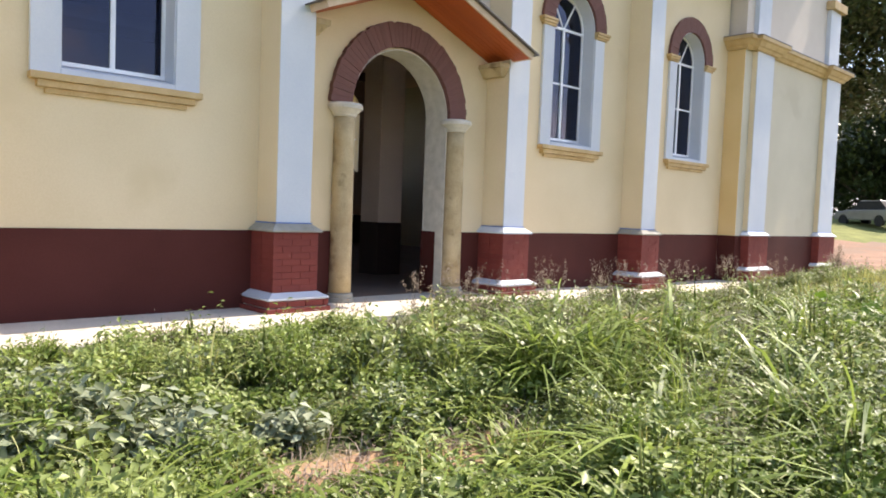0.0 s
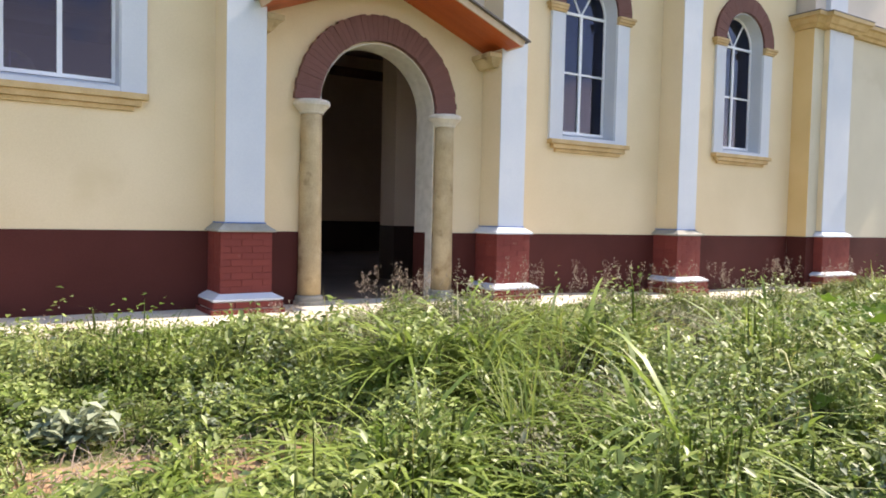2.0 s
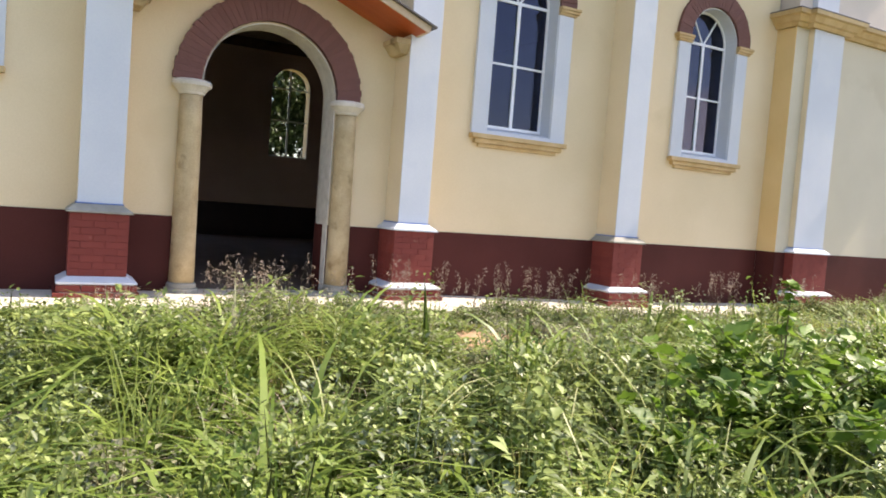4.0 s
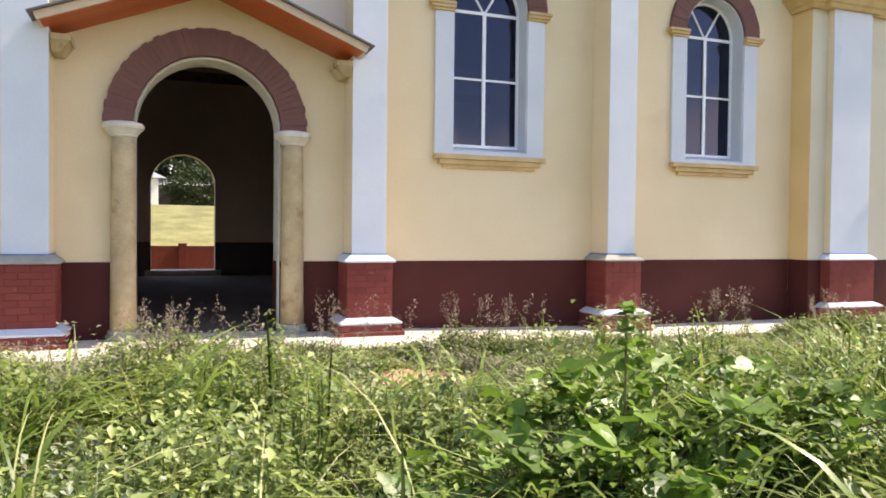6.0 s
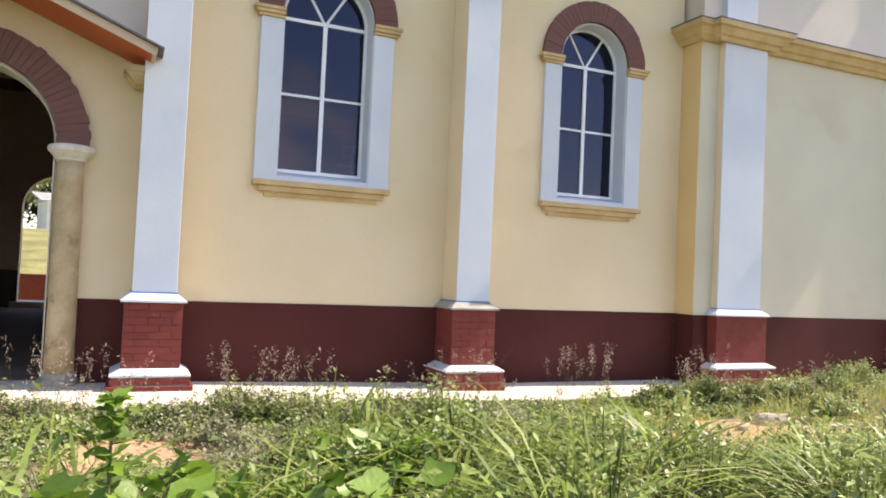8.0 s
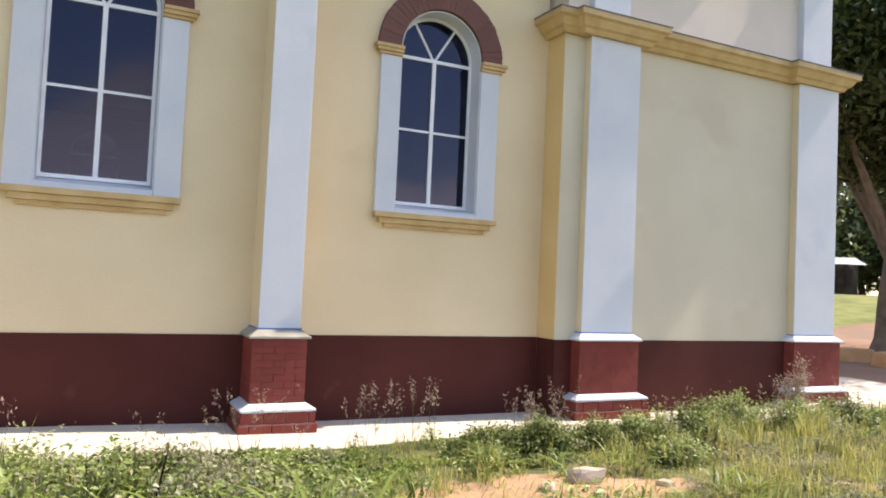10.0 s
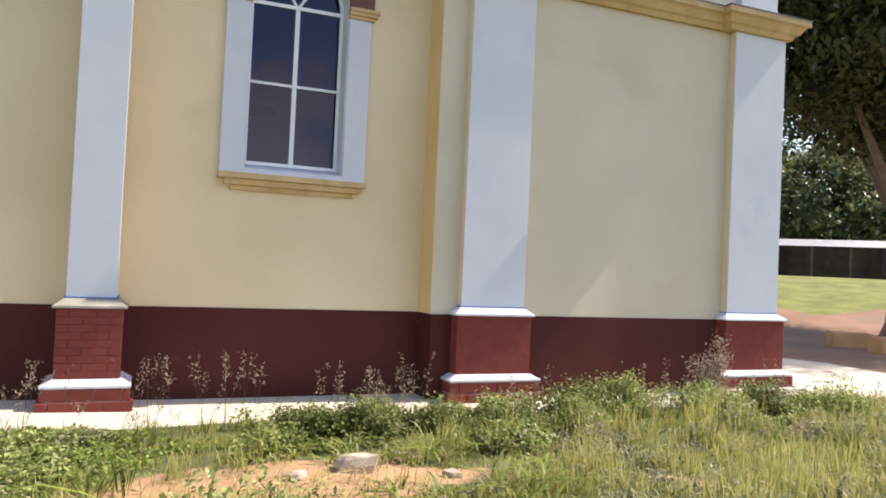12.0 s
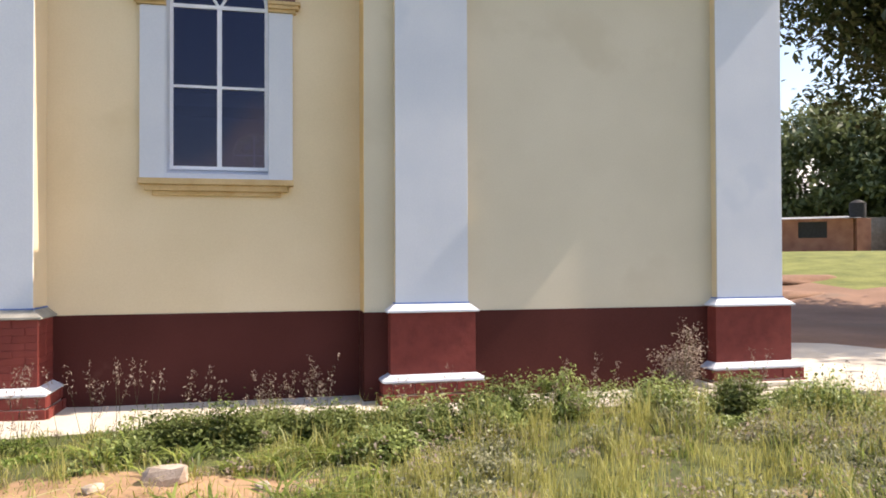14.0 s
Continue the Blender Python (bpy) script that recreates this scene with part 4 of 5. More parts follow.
def leaf_cloud(c, size, mat, name, flat=0.5, fold=0.25, ratio=0.55, roots=None):
    """Folded rhombic leaves at points c, mostly facing up by flat."""
    n = len(c)
    az = rng.uniform(0, 2 * np.pi, n)
    tilt = rng.normal(0.15, 1.0 - flat, n)
    d = np.stack([np.cos(az) * np.cos(tilt), np.sin(az) * np.cos(tilt), np.sin(tilt)], -1)
    side = np.stack([-np.sin(az), np.cos(az), rng.normal(0, 0.5 * (1.2 - flat), n)], -1)
    side /= np.linalg.norm(side, axis=1, keepdims=True)
    up = np.cross(d, side)
    s = (size if np.ndim(size) else np.full(n, size)) * rng.uniform(0.6, 1.3, n)
    s = s[:, None]
    v = np.stack([c - d * s * 0.5, c + side * s * ratio * 0.5 + up * s * fold * 0.3 + d * s * 0.05, c + d * s * 0.5 - up * s * 0.12, c - side * s * ratio * 0.5 + up * s * fold * 0.3 + d * s * 0.05], 1)
    if roots is not None:
        # thin stalks from the foot of a plant to some of its leaves
        a, b = roots[::7], c[::7]
        m, w = a * 0.45 + b * 0.55 + rng.normal(0, 0.012, a.shape), np.array([0.0018, 0.0009, 0.0])
        v = np.concatenate([v, np.stack([a, m + w, b, m - w], 1)])
    return soup(name, v, [(0, 1, 2), (0, 2, 3)], mat)


def patch(x, y, seed, scale):
    """A smooth random field from 0 to 1."""
    r = np.random.default_rng(seed)
    v = np.zeros_like(x)
    for _ in range(7):
        a, f, p = r.uniform(0, 2 * np.pi), scale * r.uniform(0.6, 2.4), r.uniform(0, 6.28)
        v = v + np.sin(f * (x * np.cos(a) + y * np.sin(a)) + p)
    return np.clip(0.5 + v / 5, 0, 1)


def near_bare(x, y):
    v = np.zeros_like(x)
    for i, (a, b, c, d) in enumerate(BARE[:5]):
        v = np.maximum(v, (1.0 if i < 3 else 0.62) * np.clip(2.6 - np.hypot((x - a) / (c + 0.15), (y - b) / (d + 0.35)), 0, 1))
    return v


def tall(x, y):
    """How high the grass stands: long by the door and to the west, short before the tower."""
    return np.interp(x, (-13, -11, -8, -5, -2.5, 0.3, 1.0, 2.0, 9, 14), (0.9, 0.95, 1.05, 1.2, 1.15, 1.15, 0.95, 0.66, 0.62, 0.55)) * np.interp(y, (-9, -8, -6.5, -3.6, -1.6, -1.1), (0.5, 0.7, 1.0, 0.92, 0.68, 0.42)) * (0.34 + 1.32 * patch(x, y, 78, 4.6) ** 1.15) * np.where((x < -5.6) & (y > -2.5), 0.6, 1.0) * (1 - 0.55 * near_bare(x, y)) * np.where((x > -1.7) & (x < 1.6) & (y > -2.6), 0.42, 1.0)


# broad-leaved bushes: x, y, clear radius
BUSHES = ((-3.55, -5.98, 0.62), (-2.75, -5.95, 0.62), (-4.35, -6.05, 0.4), (-4.30, -6.75, 0.4), (-3.4, -4.6, 0.36), (-2.85, -4.75, 0.36), (-2.25, -4.5, 0.36))


def scatter(n, y0=-8.6, y1=-1.16, x0=-12.8, x1=13.8):
    x, y = rng.uniform(x0, x1, n), rng.uniform(y0, y1, n)
    keep = (rng.uniform(0, 1, n) > bare(x, y) * 1.05) & ~((x > 8.9) & (y > -1.35 + 0.1 * np.sin(3 * x)))
    keep &= (patch(x, y, 77, 7.0) > 0.38) | (rng.uniform(0, 1, n) < 0.16)
    for a, b, r in BUSHES:
        keep &= (np.hypot(x - a, y - b) > r) | (rng.uniform(0, 1, n) < 0.45)
    return x[keep], y[keep]


# fine grass in tufts
cx0, cy0 = scatter(17500)
keep = rng.uniform(0, 1, len(cx0)) < np.interp(cx0, (-12, -8, -6.5, -1, 0.5, 2.5, 12), (0.8, 0.75, 0.55, 0.6, 0.9, 0.36, 0.32))
cx0, cy0 = cx0[keep], cy0[keep]
g = 0.45 * patch(cx0, cy0, 3, 2.6) + 0.55 * patch(cx0, cy0, 4, 7.0)
per = 15
bx = np.repeat(cx0, per) + rng.normal(0, 0.05, len(cx0) * per)
by = np.repeat(cy0, per) + rng.normal(0, 0.05, len(cx0) * per)
th = np.repeat(tall(cx0, cy0) * (0.16 + 1.75 * g ** 1.9), per)
hh = th * rng.uniform(0.12, 0.36, len(bx))
blades(bx, by, ground_z(bx, by) - 0.01, hh, rng.uniform(0.004, 0.010, len(bx)), rng.uniform(0.25, 1.15, len(bx)), BLADE, "grass", "dense uncut green grass", "grass")
# yellow grass, mostly before the tower
cx0, cy0 = scatter(12500)
keep = rng.uniform(0, 1, len(cx0)) < np.interp(cx0, (-12, -2, 2, 12), (0.08, 0.14, 1.0, 1.0))
cx0, cy0 = cx0[keep], cy0[keep]
per = 17
bx = np.repeat(cx0, per) + rng.normal(0, 0.055, len(cx0) * per)
by = np.repeat(cy0, per) + rng.normal(0, 0.055, len(cx0) * per)
hh = np.repeat(tall(cx0, cy0) * np.where((cy0 > -2.6) & (cx0 > 1), 1.6, 1.0), per) * rng.uniform(0.15, 0.42, len(bx))
blades(bx, by, ground_z(bx, by) - 0.01, hh, rng.uniform(0.003, 0.008, len(bx)), rng.uniform(0.05, 0.5, len(bx)), DRY, "dry_grass", "short yellowing grass", "grass")
# broad arching blades in clumps
cx0, cy0 = scatter(2300, -7.6, -2.0, -12.5, 3.5)
g = patch(cx0, cy0, 11, 1.2) + 0.12 * (cy0 < -4.6)
keep = g > 0.55
cx0, cy0 = cx0[keep], cy0[keep]
per = 13
bx = np.repeat(cx0, per) + rng.normal(0, 0.045, len(cx0) * per)
by = np.repeat(cy0, per) + rng.normal(0, 0.045, len(cx0) * per)
hh = np.repeat(tall(cx0, cy0), per) * rng.uniform(0.30, 0.66, len(bx))
blades(bx, by, ground_z(bx, by) - 0.01, hh, rng.uniform(0.011, 0.026, len(bx)), rng.uniform(0.75, 1.45, len(bx)), BLADE, "broad_grass", "arching broad-bladed grass in clumps", "grass")


# lush clumps of long arching blades
cx0, cy0 = scatter(780, -7.3, -3.4, -11.5, 0.8)
g = patch(cx0, cy0, 44, 2.0)
keep = g > 0.5
cx0, cy0 = cx0[keep], cy0[keep]
per = 18
bx = np.repeat(cx0, per) + rng.normal(0, 0.06, len(cx0) * per)
by = np.repeat(cy0, per) + rng.normal(0, 0.06, len(cx0) * per)
hh = np.repeat(tall(cx0, cy0), per) * rng.uniform(0.28, 0.72, len(bx))
blades(bx, by, ground_z(bx, by) - 0.01, hh, rng.uniform(0.013, 0.034, len(bx)), rng.uniform(0.5, 1.3, len(bx)), LUSH, "lush_grass", "lush clumps of long arching grass", "grass", True)
# long bright blades beside the walked line
cx0, cy0 = scatter(430, -7.5, -5.0, -10.0, -5.2)
per = 16
bx = np.repeat(cx0, per) + rng.normal(0, 0.05, len(cx0) * per)
by = np.repeat(cy0, per) + rng.normal(0, 0.05, len(cx0) * per)
hh = (0.6 + 0.4 * np.repeat(tall(cx0, cy0), per)) * rng.uniform(0.25, 0.60, len(bx))
blades(bx, by, ground_z(bx, by) - 0.01, hh, rng.uniform(0.012, 0.030, len(bx)), rng.uniform(0.6, 1.35, len(bx)), LUSH, "arching_grass", "long bright arching grass beside the trodden line", "grass", True)
# dead brown grass
cx0, cy0 = scatter(2600)
keep = patch(cx0, cy0, 31, 1.5) > 0.45
cx0, cy0 = cx0[keep], cy0[keep]
per = 11
bx = np.repeat(cx0, per) + rng.normal(0, 0.05, len(cx0) * per)
by = np.repeat(cy0, per) + rng.normal(0, 0.05, len(cx0) * per)
hh = np.repeat(tall(cx0, cy0), per) * rng.uniform(0.12, 0.40, len(bx))
blades(bx, by, ground_z(bx, by) - 0.01, hh, rng.uniform(0.003, 0.007, len(bx)), rng.uniform(0.4, 1.3, len(bx)), PLUME, "dead_grass", "dead brown grass among the green", "grass")


# the meadow goes on around, thinner
cx0, cy0 = rng.uniform(-20, 16, 8200), rng.uniform(-14.5, -1.3, 8200)
keep = ((cy0 < -8.5) | (cx0 < -12.7)) & (rng.uniform(0, 1, 8200) < np.interp(cy0, (-14.5, -10), (0.35, 1.0)))
cx0, cy0 = cx0[keep], cy0[keep]
per = 11
bx = np.repeat(cx0, per) + rng.normal(0, 0.08, len(cx0) * per)
by = np.repeat(cy0, per) + rng.normal(0, 0.08, len(cx0) * per)
blades(bx, by, ground_z(bx, by) - 0.01, np.repeat(0.4 + patch(cx0, cy0, 61, 3.0), per) * rng.uniform(0.08, 0.24, len(bx)), rng.uniform(0.006, 0.014, len(bx)), rng.uniform(0.25, 1.15, len(bx)), BLADE, "meadow_grass", "thinner uncut grass around the church field", "grass")

# leafy weeds: low domes of small leaves
def weeds(n, y0, y1, x0, x1, lo, hi, leaf, per, mat, name, label, seed, thresh):
    wx, wy = scatter(n, y0, y1, x0, x1)
    keep = patch(wx, wy, seed, 1.9) > thresh
    wx, wy = wx[keep], wy[keep]
    rad = rng.uniform(0.10, 0.26, len(wx))
    a, q = rng.uniform(0, 2 * np.pi, (len(wx), per)), np.sqrt(rng.uniform(0, 1, (len(wx), per)))
    hgt = (rng.uniform(lo, hi, len(wx)) * tall(wx, wy))[:, None] * (1 - 0.5 * q ** 2) * rng.uniform(0.45, 1.05, (len(wx), per))
    px, py = wx[:, None] + rad[:, None] * q * np.cos(a), wy[:, None] + rad[:, None] * q * np.sin(a)
    pz = ground_z(px, py) + hgt
    foot = np.stack(np.broadcast_arrays(wx[:, None] + 0.3 * (px - wx[:, None]), wy[:, None] + 0.3 * (py - wy[:, None]), ground_z(px, py) - 0.01), -1)
    me = leaf_cloud(np.stack([px, py, pz], -1).reshape(-1, 3), leaf, mat, name, roots=None if mat is PLUME else foot.reshape(-1, 3))
    return tagged(new(name, me), label, "weeds", kind="stuff")


weeds(6600, -7.6, -1.2, -12.5, 1.8, 0.10, 0.50, 0.054, 52, WEED, "weeds", "grey-green leafy weeds among the grass", 5, 0.42)
weeds(1500, -7.0, -2.4, -12.5, -1.0, 0.18, 0.46, 0.080, 44, WEED, "broad_weeds", "broad-leaved pale weeds among the grass", 8, 0.55)
weeds(3000, -7.2, -1.3, -12.5, 1.2, 0.16, 0.48, 0.044, 60, BUSHLEAF, "green_weeds", "fresh green weeds among the grass", 15, 0.45)

weeds(420, -2.4, -1.35, 1.8, 4.6, 0.22, 0.52, 0.042, 66, DARKWEED, "apron_weeds", "thick dark weedy growth along the apron before the tower", 17, 0.40)
weeds(620, -2.3, -1.2, 4.4, 8.3, 0.28, 0.70, 0.042, 70, WEED, "tower_weeds", "thick grey-green weedy growth along the apron before the tower", 17, 0.40)
weeds(420, -3.0, -1.25, -6.5, -1.7, 0.25, 0.5, 0.036, 80, GREYWEED, "door_weeds", "thick weedy growth along the apron before the door", 19, 0.35)

weeds(1500, -6.8, -2.2, 1.2, 11.0, 0.14, 0.50, 0.034, 46, GREYWEED, "field_weeds", "low scattered weeds before the tower", 27, 0.50)
weeds(300, -6.8, -2.2, 1.5, 11.0, 0.2, 0.6, 0.032, 50, PLUME, "brown_weeds", "withered brown weeds before the tower", 29, 0.55)

weeds(2000, -7.2, -1.3, -12.5, 0.8, 0.22, 0.52, 0.034, 60, DARKWEED, "dark_weeds", "dark olive weeds among the grass", 37, 0.48)
weeds(2200, -4.8, -1.3, -6.8, 1.0, 0.15, 0.52, 0.040, 56, GREYWEED, "grey_weeds", "greyish drying weeds among the grass", 63, 0.46)
# bluish-white glints on the foliage, put in as pale leaf colour
weeds(650, -6.6, -2.2, -11.5, -0.5, 0.18, 0.46, 0.050, 40, PALEWEED, "pale_weeds", "weeds with pale glint-coloured leaves scattered among the grass", 91, 0.50)
# long pale stalks arching over the green
cx0, cy0 = scatter(700, -7.0, -1.5, -12.5, 4.0)
keep = patch(cx0, cy0, 52, 3.0) > 0.5
cx0, cy0 = np.repeat(cx0[keep], 4), np.repeat(cy0[keep], 4)
bx, by = cx0 + rng.normal(0, 0.06, len(cx0)), cy0 + rng.normal(0, 0.06, len(cx0))
blades(bx, by, ground_z(bx, by) - 0.01, tall(bx, by) * rng.uniform(0.4, 0.8, len(bx)), rng.uniform(0.005, 0.011, len(bx)), rng.uniform(0.6, 1.4, len(bx)), STRAW, "straw_stalks", "pale straw stalks arching over the grass", "grass", True)
# dead litter across the bare soil
bx, by = rng.uniform(-9.9, -7.4, 900), rng.normal(-4.1, 0.22, 900)
blades(bx, by, ground_z(bx, by) - 0.004, rng.uniform(0.05, 0.22, 900), rng.uniform(0.004, 0.009, 900), rng.uniform(0.6, 1.5, 900), PLUME, "grass_litter", "dead grass lying over bare soil", "grass")

bx, by = rng.normal(1.3, 0.7, 700), rng.normal(-3.55, 0.35, 700)
blades(bx, by, ground_z(bx, by) - 0.004, rng.uniform(0.04, 0.2, 700), rng.uniform(0.004, 0.009, 700), rng.uniform(0.5, 1.4, 700), DRY, "soil_grass", "sparse yellow grass over bare soil", "grass")
# seed plumes on thin stalks
sx, sy = scatter(2700, -2.2, -1.12, -7.0, 9.0)
keep = (patch(sx, sy, 23, 3.2) > 0.68) & (rng.uniform(0, 1, len(sx)) < np.interp(sx, (-7, -2.5, -1.5, 9), (1, 1, 0.45, 0.35)))
sx, sy = sx[keep], sy[keep]
sz = ground_z(sx, sy)
sh = rng.uniform(0.20, 0.76, len(sx)) ** 1.1 * np.interp(sx, (-8, -6.5, -5.5, 2, 9), (0.3, 0.45, 1.0, 0.9, 0.8))
lx, ly = rng.normal(0, 0.11, len(sx)), rng.normal(0, 0.08, len(sx))
v = np.zeros((len(sx), 3, 3))
v[:, 0] = np.stack([sx - 0.0025, sy, sz], -1)
v[:, 1] = np.stack([sx + 0.0025, sy, sz], -1)
v[:, 2] = np.stack([sx + lx, sy + ly, sz + sh], -1)
tagged(new("grass_stalks", soup("grass_stalks", v, [(0, 1, 2)], STEM)), "thin seeding grass stalks along the apron", "grass", kind="stuff")
k = 26
t = rng.uniform(0.66, 1.05, (len(sx), k))
px = sx[:, None] + lx[:, None] * t + rng.normal(0, 0.018, t.shape)
py = sy[:, None] + ly[:, None] * t + rng.normal(0, 0.012, t.shape)
pz = sz[:, None] + sh[:, None] * t
tagged(new("seed_plumes", leaf_cloud(np.stack([px, py, pz], -1).reshape(-1, 3), 0.03, PLUME, "seed_plumes", 0.1, 0.1, 0.3)), "pinkish seed plumes of grass along the apron", "grass", kind="stuff")


# ---- bushes ----
def big_leaf_mesh(s):
    """A broad lobed leaf with a folded midrib."""
    bm = bmesh.new()
    rim = [(0, 0.02), (0.30, 0.10), (0.46, 0.38), (0.36, 0.62), (0.22, 0.70), (0.12, 0.92), (0, 1.08)]
    mid = [bm.verts.new((0, y * s, -0.06 * s * math.sin(2.4 * y))) for y in (0.0, 0.35, 0.7, 1.08)]
    for sd in (-1, 1):
        e = [bm.verts.new((sd * x * s, y * s, s * (0.10 * x / 0.46 - 0.10 * y * y))) for x, y in rim[1:-1]]
        bm.faces.new((mid[0], e[0], e[1], mid[1]))
        bm.faces.new((mid[1], e[1], e[2], e[3], mid[2]))
        bm.faces.new((mid[2], e[3], e[4], mid[3]))
    return finish(bm, "leaf", BIGLEAF, smooth=True)


BIG = [big_leaf_mesh(s) for s in (0.06, 0.085, 0.115, 0.155)]
SHOOT = big_leaf_mesh(0.062)


def leafy_bush(x, y, stems, height, spread, leaves, fill, seed, label, lead=None):
    random.seed(seed)
    z0 = float(ground_z(x, y)) - 0.02
    root = tagged(new("bush"), label, "bush", "bushes in the grass")
    root.location = (x, y, z0)
    tips = []
    for i in range(stems):
        a, r = random.uniform(0, 2 * math.pi), spread * math.sqrt(random.uniform(0.05, 1))
        h = height * random.uniform(0.6, 1.0) * (1 - 0.35 * (r / spread) ** 2)
        if lead and i == 0:
            a, r, h = 0.0, 0.0, lead
        pts = [(0.25 * r * t * math.cos(a) + 0.75 * r * t * t * math.cos(a), 0.25 * r * t * math.sin(a) + 0.75 * r * t * t * math.sin(a), h * (t - 0.12 * t * t) / 0.88) for t in (0, 0.35, 0.7, 1.0)]
        bm = bmesh.new()
        tube(bm, pts, [0.011, 0.009, 0.006, 0.003], 6)
        part("stem", bm, STEM, root)
        tips.append(pts)
    for i in range(leaves):
        pts = tips[i % stems]
        t = random.uniform(0.3, 1.0)
        if lead and i % stems == 0:
            t = (0.55, 0.7, 0.8, 0.9, 0.96, 1.0)[(i // stems) % 6]
        k = min(int(t * 3), 2)
        p = Vector(pts[k]).lerp(Vector(pts[k + 1]), t * 3 - k)
        ob = new("leaf", SHOOT if lead and i % stems == 0 else random.choice(BIG))
        ob.parent = root
        ob.matrix_basis = Matrix.Translation(p) @ Euler((random.uniform(-0.8, 0.9), random.uniform(-0.7, 0.7), random.uniform(0, 6.28))).to_matrix().to_4x4()
    if lead:
        top = Vector(tips[0][3])
        for k in range(22):
            ob = new("leaf", SHOOT)
            ob.parent = root
            spot = top if k < 9 else Vector(tips[0][2]).lerp(top, 0.2 + 0.06 * (k - 9))
            ob.matrix_basis = Matrix.Translation(spot) @ Euler((random.uniform(-0.3, 0.35), random.uniform(-0.35, 0.35), k * 2.4)).to_matrix().to_4x4()
    if fill:
        c = []
        for i in range(fill):
            pts = random.choice(tips)
            t = random.uniform(0.15, 0.95)
            k = min(int(t * 3), 2)
            p = Vector(pts[k]).lerp(Vector(pts[k + 1]), t * 3 - k)
            c.append((p.x + random.gauss(0, 0.09), p.y + random.gauss(0, 0.09), max(0.03, p.z + random.gauss(0, 0.05))))
        ob = new("foliage", leaf_cloud(np.array(c), 0.055, BUSHLEAF, "foliage"))
        ob.parent = root
        tagged(ob, "dense small inner leaves")
    return root


leafy_bush(-3.55, -5.98, 30, 0.96, 0.76, 480, 2600, 31, "broad-leaved green bush with one tall shoot", lead=1.10)
leafy_bush(-2.75, -5.95, 24, 0.82, 0.72, 340, 2300, 32, "broad-leaved green bush in the tall grass")
leafy_bush(-4.30, -6.75, 16, 0.40, 0.46, 120, 700, 38, "low broad-leaved green plant in the grass")
leafy_bush(-4.35, -6.05, 14, 0.55, 0.5, 110, 1000, 33, "low broad-leaved green plant in the grass")


for i, (x, y, _) in enumerate(BUSHES[4:]):
    leafy_bush(x, y, 14, 0.62, 0.46, 120, 1300, 76 + i, "low broad-leaved dark green plant in the grass")
leafy_bush(-5.05, -5.75, 9, 0.36, 0.42, 50, 400, 34, "low broad-leaved green plant in the grass")
leafy_bush(-2.0, -5.5, 10, 0.45, 0.5, 50, 900, 35, "low broad-leaved green plant in the grass")


def small_shrub(x, y, w, d, h, n, leaf, mat, label, seed):
    """A low shrub: stems under an uneven crown of small leaves."""
    random.seed(seed)
    z0 = float(ground_z(x, y)) - 0.01
    root = tagged(new("shrub"), label, "shrub", "low shrubs along the apron")
    root.location = (x, y, z0)
    bm = bmesh.new()
    heads = []
    for i in range(14):
        a, r = random.uniform(0, 6.28), math.sqrt(random.uniform(0, 1))
        tip = (w * r * math.cos(a), d * r * math.sin(a), h * random.uniform(0.55, 1.0) * (1 - 0.4 * r * r))
        tube(bm, [(0.2 * tip[0], 0.2 * tip[1], 0), (0.6 * tip[0], 0.6 * tip[1], 0.6 * tip[2]), tip], [0.006, 0.004, 0.002], 5)
        heads.append(tip)
    part("stalk", bm, STEM, root)
    c = []
    for i in range(n):
        p = random.choice(heads)
        t = random.uniform(0.35, 1.0)
        c.append((p[0] * t + random.gauss(0, 0.07), p[1] * t + random.gauss(0, 0.06), max(0.02, p[2] * t + random.gauss(0, 0.045))))
    ob = new("foliage", leaf_cloud(np.array(c), leaf, mat, "foliage"))
    ob.parent = root
    return root


SHRUBS = ((1.95, -1.85, 0.4, 0.28, 0.27), (2.4, -1.95, 0.5, 0.32, 0.40), (3.15, -1.8, 0.45, 0.28, 0.30), (4.9, -1.7, 0.5, 0.34, 0.46), (5.6, -1.6, 0.55, 0.34, 0.50), (6.35, -1.65, 0.5, 0.34, 0.48), (7.3, -1.6, 0.55, 0.34, 0.42),
          (4.1, -1.65, 0.45, 0.28, 0.34), (8.1, -1.7, 0.4, 0.24, 0.18), (-2.5, -1.8, 0.45, 0.3, 0.36), (3.6, -2.6, 0.35, 0.25, 0.25))
for i, (x, y, w, d, h) in enumerate(SHRUBS):
    small_shrub(x, y, w, d, h * 1.05, 2600, 0.042, WEED if i % 3 and i > 2 else DARKWEED, "low grey-green weedy shrub beside the apron" if i % 3 and i > 2 else "low dark green weedy shrub beside the apron", 40 + i)
small_shrub(6.95, -1.2, 0.30, 0.16, 0.95, 2600, 0.03, PLUME, "tall wispy brownish weed beside the tower", 70)
for i, (x, y, w, h) in enumerate(((-10.05, -2.75, 0.40, 0.34), (-9.75, -3.1, 0.42, 0.38), (-9.45, -3.45, 0.36, 0.34), (-8.85, -3.6, 0.20, 0.26), (-10.2, -3.4, 0.34, 0.30), (-10.45, -3.0, 0.3, 0.3))):
    small_shrub(x, y, w, w * 0.75, h, 400, 0.092, PALEWEED, "pale dusty broad-leaved weed in the grass", 100 + i)
small_shrub(-7.0, -5.4, 0.24, 0.2, 0.42, 500, 0.045, GREYWEED, "withered grey-brown clump in the grass", 72)
small_shrub(-8.7, -1.35, 0.2, 0.12, 0.3, 160, 0.03, PLUME, "small dry weed beside the apron", 71)


